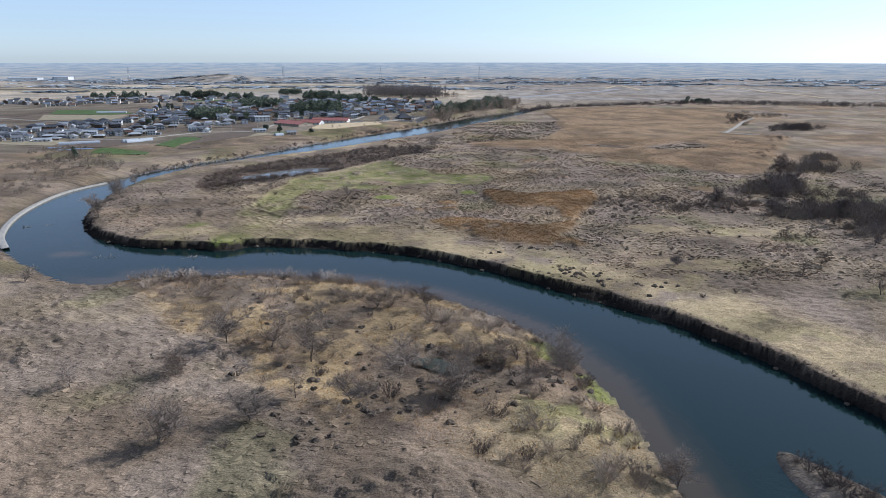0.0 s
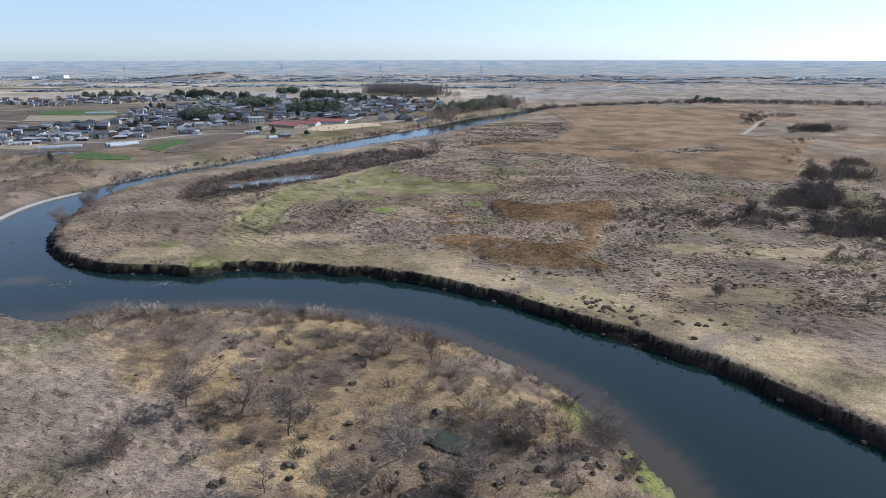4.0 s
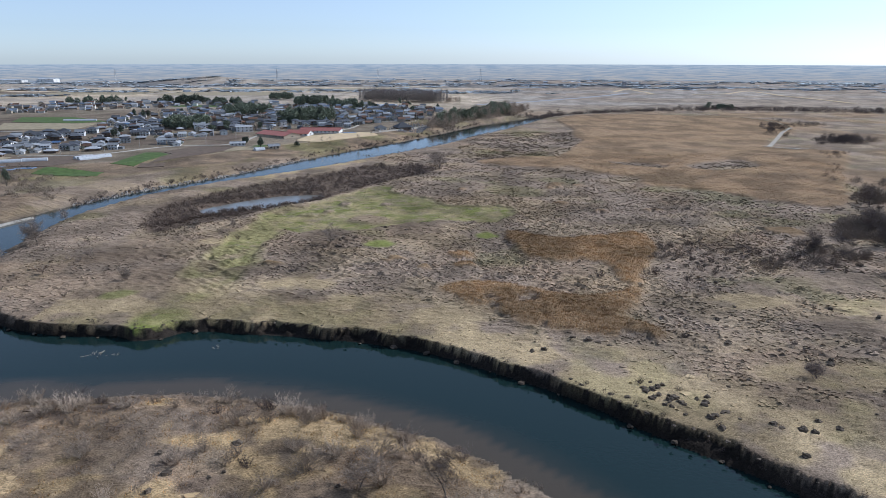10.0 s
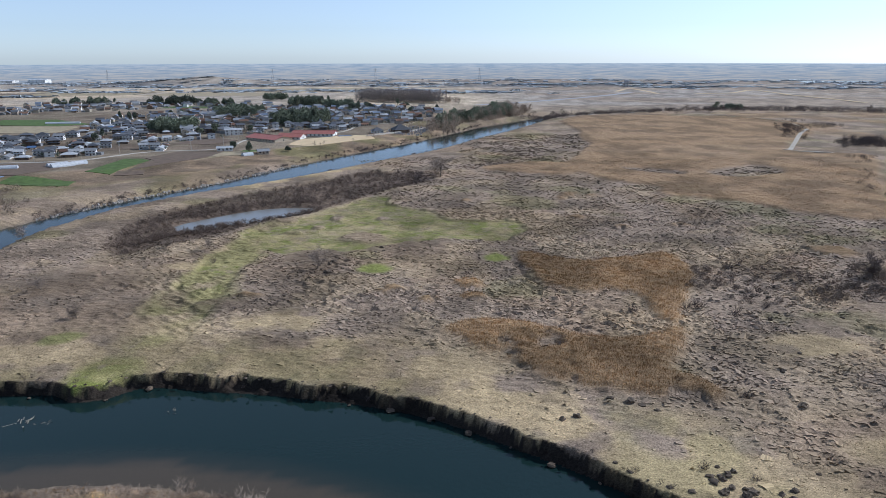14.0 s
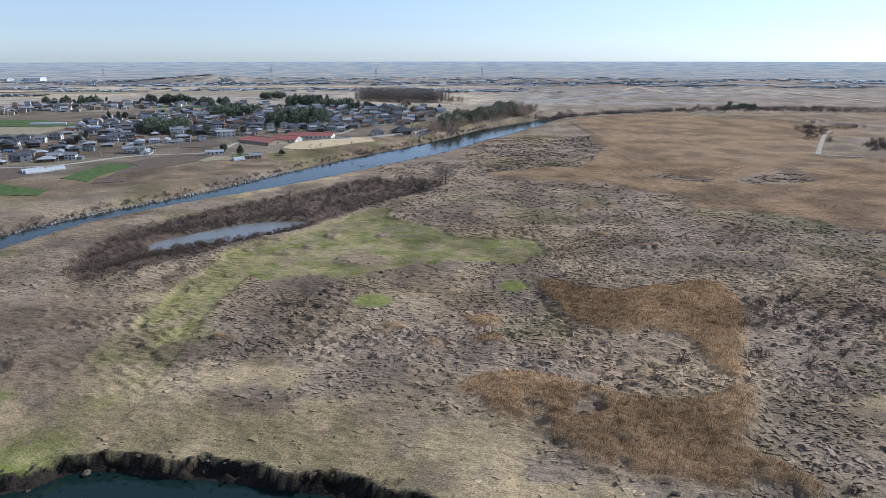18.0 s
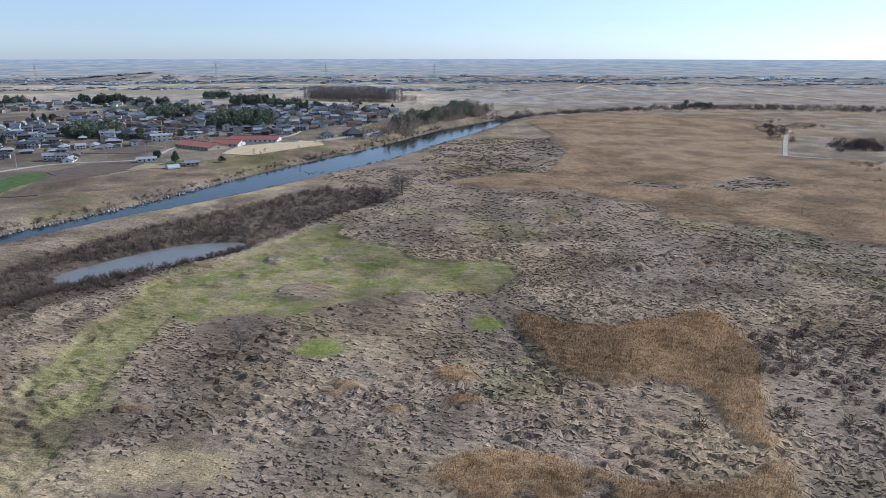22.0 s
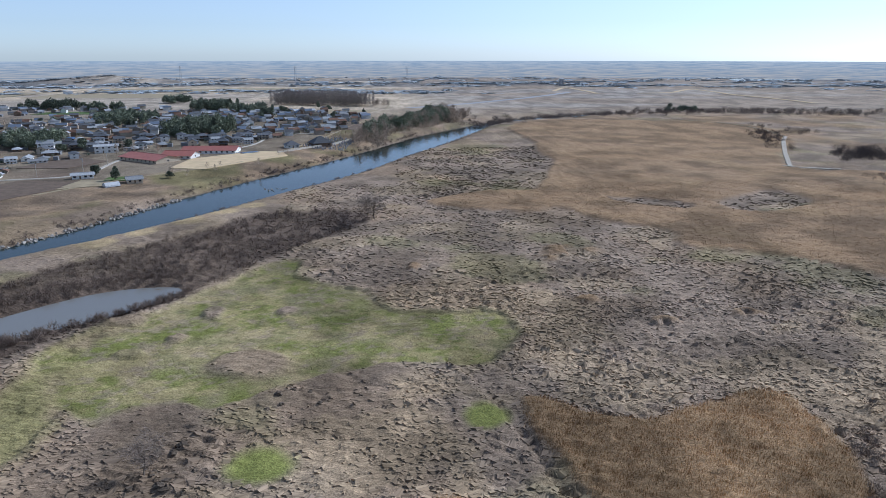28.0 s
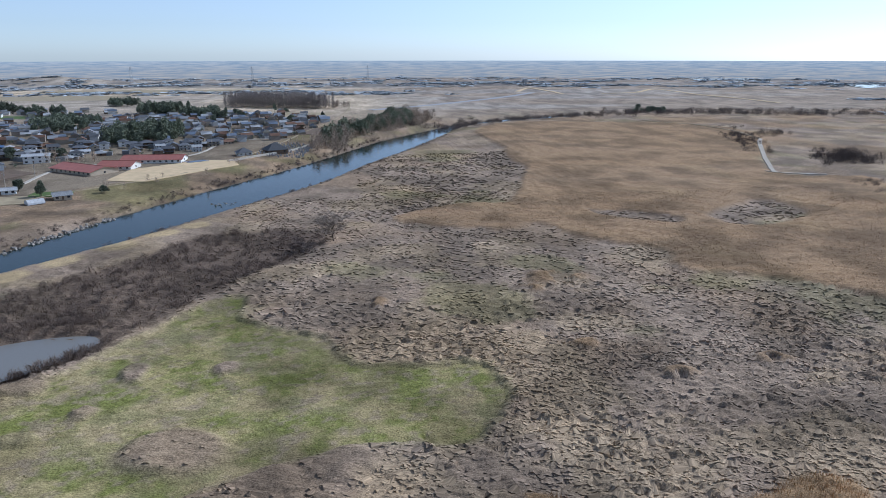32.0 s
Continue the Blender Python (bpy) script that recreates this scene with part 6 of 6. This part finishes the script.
def utility_pole(x, y):
    top = new("utility_pole")
    top.matrix_basis = pose(x, y, height(x, y), 0, 0, 30)
    g = Geo()
    g.tube((0, 0, -1), (0, 0, 11), 0.18, 0.11, 6)
    part("pole", g.mesh("pole", CONCRETE), top)
    for z in (9.6, 10.5):
        g = Geo()
        g.box(-0.9, -0.06, z, 0.9, 0.06, z + 0.12)
        part("crossarm", g.mesh("crossarm", STEEL), top)
    g = Geo()
    g.tube((0.3, 0, 8.2), (0.3, 0, 9.0), 0.25, 0.25, 8)
    part("transformer", g.mesh("transformer", STEEL), top)
    tagged(top, "grey concrete utility pole beside the village road", "pole", "utility poles")


for x, y in curve_points([(-360, 680), (-300, 694), (-262, 748), (-208, 770), (-199, 850), (-124, 908), (-103, 1002), (-42, 1024)], False, 4)[::2]:
    utility_pole(x + 3, y + 2)


def greenhouse(x, y, length, a, wide=5.5):
    top = new("greenhouse")
    top.matrix_basis = pose(x, y, height(x, y), 0, 0, a)
    g = Geo()
    n = 8
    ring = [(math.cos(math.pi * k / n) * wide / 2, math.sin(math.pi * k / n) * 2.6) for k in range(n + 1)]
    g.add([(s * length / 2, u, w) for s in (-1, 1) for u, w in ring], [(k, k + 1, k + n + 2, k + n + 1) for k in range(n)] + [tuple(range(n + 1)), tuple(range(2 * n + 1, n, -1))])
    part("cover", g.mesh("cover", VINYL, False), top)
    for k in range(6):
        g = Geo()
        px = -length / 2 + length * k / 5
        for (u0, w0), (u1, w1) in zip(ring[:-1], ring[1:]):
            g.tube((px, u0 * 1.01, w0 * 1.01), (px, u1 * 1.01, w1 * 1.01), 0.05, 0.05, 4)
        part("hoop", g.mesh("hoop", STEEL), top)
    tagged(top, "long white vinyl greenhouse tunnel", "greenhouse", "greenhouses")


for x, y, ln, a in [(-293, 660, 17, 52), (-299, 664, 15, 52), (-287, 672, 12, 52), (-170, 722, 9, 40), (-480, 1018, 40, 10), (-330, 648, 18, 20), (-345, 640, 16, 20)]:
    greenhouse(x, y, ln, a)

# cemetery, dike-top path and walls
stones = Geo()
for k in range(230):
    u, v = rng_v.uniform(-26, 24), rng_v.uniform(-18, 30)
    x, y = -44 + u * 0.8 + v * 0.25, 925 + v * 1.6
    if math.hypot(x + 52, y - 920) < 12 or math.hypot(x + 76, y - 902) < 9:
        continue
    z = height(x, y)
    stones.box(x - 0.6, y - 0.6, z - 0.3, x + 0.6, y + 0.6, z + 0.5)
    stones.box(x - 0.3, y - 0.3, z + 0.5, x + 0.3, y + 0.3, z + 1.9)
tagged(new("gravestones", stones.mesh("gravestones", STONE)), "rows of grey granite gravestones beside the temple", "gravestones", kind="stuff")


def ribbon(name, pts, wide, mat, label, category, lift=0.25):
    run = curve_points(pts, False, 8)
    g = Geo()
    rows = []
    for i, p in enumerate(run):
        d = run[min(i + 1, len(run) - 1)] - run[max(i - 1, 0)]
        nrm = np.array([-d[1], d[0]]) / (np.hypot(*d) + 1e-9)
        rows.append([(*(p + nrm * o), height(*(p + nrm * o)) + lift - (abs(o) > wide * 0.49) * 0.3) for o in (-wide / 2, -wide * 0.45, wide * 0.45, wide / 2)])
    for a, b in zip(rows[:-1], rows[1:]):
        g.add(a + b, [(0, 1, 5, 4), (1, 2, 6, 5), (2, 3, 7, 6)])
    return tagged(new(name, g.mesh(name, mat)), label, category, kind="structure")


ribbon("farm_road", [(302, 750), (318, 778), (354, 841), (392, 905), (416, 940)], 4.0, GRAVEL, "pale gravel farm road over the floodplain", "road", 0.5)
ribbon("farm_road", [(299, 756), (318, 752), (338, 744)], 3.2, GRAVEL, "pale gravel side track", "road", 0.5)
ribbon("farm_road", [(416, 940), (432, 1010), (430, 1075), (405, 1150), (398, 1170)], 2.4, STUBBLE, "pale gravel farm road far off", "road", 0.6)
ribbon("dike_path", [(-205, 694), (-166, 748), (-116, 802), (-88, 855), (-53, 970), (-30, 1080), (-3, 1192), (25, 1374), (36, 1600)], 1.8, STUBBLE, "narrow worn path on the dike", "path", 0.3)
ribbon("village_road", [(-360, 676), (-300, 690), (-262, 742), (-205, 765), (-196, 850), (-120, 905), (-100, 1000), (-40, 1020)], 3.0, CONCRETE, "narrow grey village road", "road", 0.3)
ribbon("field_road", [(-640, 960), (-520, 890), (-450, 870), (-400, 850)], 4.0, GRAVEL, "pale lane between fields", "road", 0.3)
ribbon("far_levee", [(591, 1790), (683, 1821), (790, 1950), (800, 1860), (783, 1720), (788, 1545), (781, 1436)], 11, SAND, "long pale levee across the plain", "levee", 0.9)
ribbon("far_levee", [(431, 1898), (504, 2068), (518, 1998), (502, 1787)], 11, SAND, "pale earth ramps below the sluice tower", "levee", 0.9)
ribbon("far_channel", [(60, 1400), (156, 1486), (249, 1583), (344, 1696), (455, 1854)], 16, STONE, "grey straight channel toward the sluice tower", "channel", 0.6)


def wall_run(pts, tall):
    g = Geo()
    for (ax, ay), (bx, by) in zip(pts[:-1], pts[1:]):
        d = Vector((bx - ax, by - ay, 0)).normalized()
        n = Vector((-d.y, d.x, 0)) * 0.15
        z0, z1 = height(ax, ay), height(bx, by)
        a, b = Vector((ax, ay, z0)), Vector((bx, by, z1))
        u = Vector((0, 0, tall))
        lo = Vector((0, 0, -0.6))
        g.add([a - n + lo, b - n + lo, b + n + lo, a + n + lo, a - n + u, b - n + u, b + n + u, a + n + u], [(0, 3, 2, 1), (4, 5, 6, 7), (0, 1, 5, 4), (1, 2, 6, 5), (2, 3, 7, 6), (3, 0, 4, 7)])
    tagged(new("cemetery_wall", g.mesh("cemetery_wall", CONCRETE)), "long low concrete wall along the cemetery", "wall", kind="structure")


wall_run([(-84, 862), (-68, 885), (-40, 930), (-18, 985)], 1.8)

# sluice tower far off
tower = new("sluice_tower")
tower.matrix_basis = pose(534, 2195, 0)
g = Geo()
for sx in (-1, 1):
    for sy in (-1, 1):
        g.box(sx * 3.5 - 1, sy * 3 - 1, -3, sx * 3.5 + 1, sy * 3 + 1, 13)
part("pier", g.mesh("pier", STONE), tower)
g = Geo()
g.box(-5.5, -5, 13, 5.5, 5, 19)
part("gate_house", g.mesh("gate_house", STONE), tower)
g = Geo()
gable_roof(g, 11, 10, 19, 1.6)
part("roof", g.mesh("roof", ROOF_GREY), tower)
tagged(tower, "tall concrete sluice gate tower on the plain", "tower")


def pylon(x, y, tall):
    top = new("pylon")
    top.matrix_basis = pose(x, y, height(x, y))
    g = Geo()
    b = tall * 0.09
    for sx, sy in ((-1, -1), (1, -1), (1, 1), (-1, 1)):
        g.tube((sx * b, sy * b, -1), (sx * 0.6, sy * 0.6, tall), 0.3, 0.18, 4)
    for k in range(7):
        z0, z1 = tall * k / 7, tall * (k + 1) / 7
        w0, w1 = b + (0.6 - b) * k / 7, b + (0.6 - b) * (k + 1) / 7
        for s in (-1, 1):
            g.tube((-w0, s * w0, z0), (w1, s * w1, z1), 0.12, 0.12, 3)
            g.tube((w0, s * w0, z0), (-w1, s * w1, z1), 0.12, 0.12, 3)
    part("mast", g.mesh("mast", STEEL), top)
    for k in range(3):
        g = Geo()
        g.tube((-tall * 0.14, 0, tall * (0.72 + 0.1 * k)), (tall * 0.14, 0, tall * (0.72 + 0.1 * k)), 0.25, 0.25, 4)
        part("crossarm", g.mesh("crossarm", STEEL), top)
    tagged(top, "grey lattice power pylon on the far plain", "pylon", "pylons")


for x, y in [(-560, 2500), (-230, 2620), (-1050, 2380), (140, 2750)]:
    pylon(x, y, 48)

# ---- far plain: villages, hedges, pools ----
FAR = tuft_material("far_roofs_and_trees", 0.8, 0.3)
r = np.random.RandomState(501)
tri, col = [], []


# default tile is pale blue-grey: haze put into the far roofs' colour
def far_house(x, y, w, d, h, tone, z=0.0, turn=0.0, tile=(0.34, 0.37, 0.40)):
    h = h + z
    e = 0.6
    p = np.array([(-w, -d, z), (w, -d, z), (w, d, z), (-w, d, z), (-w, -d, h), (w, -d, h), (w, d, h), (-w, d, h),
                  (-w - e, -d - e, h - 0.3), (w + e, -d - e, h - 0.3), (w + e, d + e, h - 0.3), (-w - e, d + e, h - 0.3), (-w - e, 0, h + d * 0.55), (w + e, 0, h + d * 0.55)])
    c, s = math.cos(turn), math.sin(turn)
    p = np.stack([x + p[:, 0] * c - p[:, 1] * s, y + p[:, 0] * s + p[:, 1] * c, p[:, 2]], 1)
    walls = [(0, 1, 5), (0, 5, 4), (1, 2, 6), (1, 6, 5), (3, 0, 4), (3, 4, 7), (2, 3, 7), (2, 7, 6), (8, 12, 11), (9, 10, 13)]
    roof = [(8, 9, 13), (8, 13, 12), (11, 12, 13), (11, 13, 10)]
    tri.append(p[np.array(walls + roof)])
    col.append(np.repeat(np.array([tone] * 10 + [tile] * 4), 3, axis=0))


TILES = ((0.10, 0.105, 0.115), (0.10, 0.105, 0.115), (0.24, 0.25, 0.265), (0.33, 0.34, 0.35), (0.15, 0.09, 0.065), (0.14, 0.17, 0.22))
WALLS = ((0.62, 0.61, 0.58), (0.42, 0.37, 0.29), (0.18, 0.13, 0.095), (0.3, 0.26, 0.22))
for x, y in distant:
    far_house(x, y, r.uniform(3.5, 5.8), r.uniform(3, 4.2), r.choice((2.8, 5.0)), WALLS[r.randint(4)], height(x, y) - 0.3, r.choice((0.3, 0.3, 1.87)) + r.normal(0, 0.1), TILES[r.randint(6)])
centres = [(r.uniform(-2000, 1900), 1900 + 900 * r.uniform() ** 1.2, r.uniform(40, 170)) for _ in range(42)] + [(-1150, 2050, 120), (-300, 2900, 200), (250, 3000, 260), (600, 3200, 260), (-900, 3000, 240)]
centres += [(r.uniform(-1600, 700), r.uniform(2300, 2850), r.uniform(120, 260)) for _ in range(14)]
for cx, cy, s in centres:
    for _ in range(int(s * 0.009)):
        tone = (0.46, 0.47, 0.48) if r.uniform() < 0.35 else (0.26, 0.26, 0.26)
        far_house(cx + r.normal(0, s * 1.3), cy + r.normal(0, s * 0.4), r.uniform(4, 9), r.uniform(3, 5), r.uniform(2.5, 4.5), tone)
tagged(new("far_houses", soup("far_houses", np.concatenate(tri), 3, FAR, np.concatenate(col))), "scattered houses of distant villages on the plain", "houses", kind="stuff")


def far_clump(seed, n, w, h):
    q = np.random.RandomState(seed)
    c = q.normal(size=(n, 3)) * np.array([w, w, 0]) * 0.4
    c[:, 2] = np.abs(q.normal(0, 0.5, n)) * h * 0.6
    e = q.normal(size=(n, 2, 3)) * np.array([w, w, h]) * 0.22
    return np.stack([c - e[:, 0], c + e[:, 0], c + e[:, 1] + np.array([0, 0, h * 0.2])], 1)


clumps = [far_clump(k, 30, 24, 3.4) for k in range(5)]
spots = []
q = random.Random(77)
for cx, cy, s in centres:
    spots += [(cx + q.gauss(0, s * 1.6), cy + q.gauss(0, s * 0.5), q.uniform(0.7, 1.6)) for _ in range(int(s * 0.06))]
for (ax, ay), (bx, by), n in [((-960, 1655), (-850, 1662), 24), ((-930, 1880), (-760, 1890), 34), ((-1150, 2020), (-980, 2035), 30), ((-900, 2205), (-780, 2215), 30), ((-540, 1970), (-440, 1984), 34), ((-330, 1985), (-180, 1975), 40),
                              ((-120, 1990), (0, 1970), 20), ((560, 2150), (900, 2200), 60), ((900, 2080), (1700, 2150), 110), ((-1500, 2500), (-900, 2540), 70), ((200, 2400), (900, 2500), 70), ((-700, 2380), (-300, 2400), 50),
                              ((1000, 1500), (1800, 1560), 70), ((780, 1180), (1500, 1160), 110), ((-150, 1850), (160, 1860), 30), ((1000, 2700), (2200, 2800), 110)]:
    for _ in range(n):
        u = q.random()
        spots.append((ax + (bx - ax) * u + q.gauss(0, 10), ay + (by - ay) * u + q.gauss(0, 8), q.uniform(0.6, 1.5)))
# clumps are pale blue-grey; distance haze is painted into their colour
joined("far_woods", clumps, spots, FAR, "hedges and small woods across the far plain, paled by painted haze", "woods", (0.37, 0.405, 0.43))


def far_sheet(name, pts, z, mat, label, category):
    g = Geo()
    g.add([(x, y, z) for x, y in pts], [tuple(range(len(pts)))])
    me = g.mesh(name, mat)
    at = me.attributes.new("cover", "FLOAT_COLOR", "POINT")
    at.data.foreach_set("color", np.tile([0.05, 0.06, 0.06, 1.0], len(pts)).astype(np.float32))
    return tagged(new(name, me), label, category, kind="structure")


far_sheet("far_pool", [(1240, 2560), (1500, 2540), (1480, 2620), (1260, 2650)], 1.2, WATER_MAT, "pale distant pool on the plain", "pool")
far_sheet("far_pool", [(1340, 1900), (1420, 1940), (1640, 2110), (1560, 2150), (1400, 2040)], 1.2, WATER_MAT, "pale distant river bend", "pool")
sheet_rng = random.Random(55)
for k in range(16):
    x, y = sheet_rng.uniform(-1700, -150), sheet_rng.uniform(1600, 2200)
    w, d = sheet_rng.uniform(60, 260), sheet_rng.uniform(30, 120)
    mat = sheet_rng.choice((STUBBLE, STUBBLE, SOIL, STUBBLE, CROP) if x < -200 else (STUBBLE, SOIL, STUBBLE))
    far_sheet("far_field", [(x - w, y - d), (x + w, y - d * 0.9), (x + w * 1.05, y + d), (x - w * 0.95, y + d)], 1.1 + 0.02 * k, mat, "pale far field on the plain", "field")

# ---- distance ----
# backdrop glows in blue-grey: haze is painted into its emission colours
HAZE = bpy.data.materials.new("hazy_distance")
HAZE.use_nodes = True
nt = HAZE.node_tree
b = nt.nodes["Principled BSDF"]
co = nt.nodes.new("ShaderNodeTexCoord")
mp = nt.nodes.new("ShaderNodeMapping")
mp.inputs["Scale"].default_value = (0.009, 0.015, 0.0)
no = nt.nodes.new("ShaderNodeTexNoise")
no.inputs["Scale"].default_value = 1.0
no.inputs["Detail"].default_value = 9
no.inputs["Roughness"].default_value = 0.68
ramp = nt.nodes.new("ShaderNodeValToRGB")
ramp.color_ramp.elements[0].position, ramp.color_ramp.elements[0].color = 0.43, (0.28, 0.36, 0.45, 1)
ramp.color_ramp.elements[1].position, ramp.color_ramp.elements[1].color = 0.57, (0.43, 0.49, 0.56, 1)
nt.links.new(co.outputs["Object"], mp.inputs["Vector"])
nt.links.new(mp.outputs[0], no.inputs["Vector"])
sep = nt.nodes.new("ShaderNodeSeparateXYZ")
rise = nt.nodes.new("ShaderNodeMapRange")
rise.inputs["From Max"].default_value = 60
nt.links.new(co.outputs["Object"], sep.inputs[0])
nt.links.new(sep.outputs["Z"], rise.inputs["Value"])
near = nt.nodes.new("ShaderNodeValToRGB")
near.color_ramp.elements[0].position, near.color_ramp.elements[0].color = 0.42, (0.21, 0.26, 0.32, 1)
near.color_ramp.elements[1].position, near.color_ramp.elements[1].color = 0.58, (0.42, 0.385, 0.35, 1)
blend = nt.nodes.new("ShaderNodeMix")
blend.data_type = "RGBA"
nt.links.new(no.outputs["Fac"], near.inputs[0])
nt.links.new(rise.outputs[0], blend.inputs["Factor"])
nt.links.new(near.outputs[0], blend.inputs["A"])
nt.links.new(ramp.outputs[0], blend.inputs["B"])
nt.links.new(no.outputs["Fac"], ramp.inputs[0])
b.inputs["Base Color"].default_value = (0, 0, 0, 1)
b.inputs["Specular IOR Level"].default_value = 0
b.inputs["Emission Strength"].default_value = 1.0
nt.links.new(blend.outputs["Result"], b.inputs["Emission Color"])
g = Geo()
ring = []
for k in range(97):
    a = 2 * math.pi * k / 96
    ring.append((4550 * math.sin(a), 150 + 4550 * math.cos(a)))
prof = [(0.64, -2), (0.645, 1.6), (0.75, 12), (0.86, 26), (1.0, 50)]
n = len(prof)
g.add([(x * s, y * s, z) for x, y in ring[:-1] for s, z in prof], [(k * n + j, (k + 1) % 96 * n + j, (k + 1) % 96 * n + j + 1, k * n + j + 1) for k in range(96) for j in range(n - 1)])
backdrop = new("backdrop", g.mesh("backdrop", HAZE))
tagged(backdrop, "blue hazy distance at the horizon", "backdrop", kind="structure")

for k in (*tree_kinds, *dark_trees, *far_trees, round_a, round_b, cone, grove, *homes):
    clear(k)
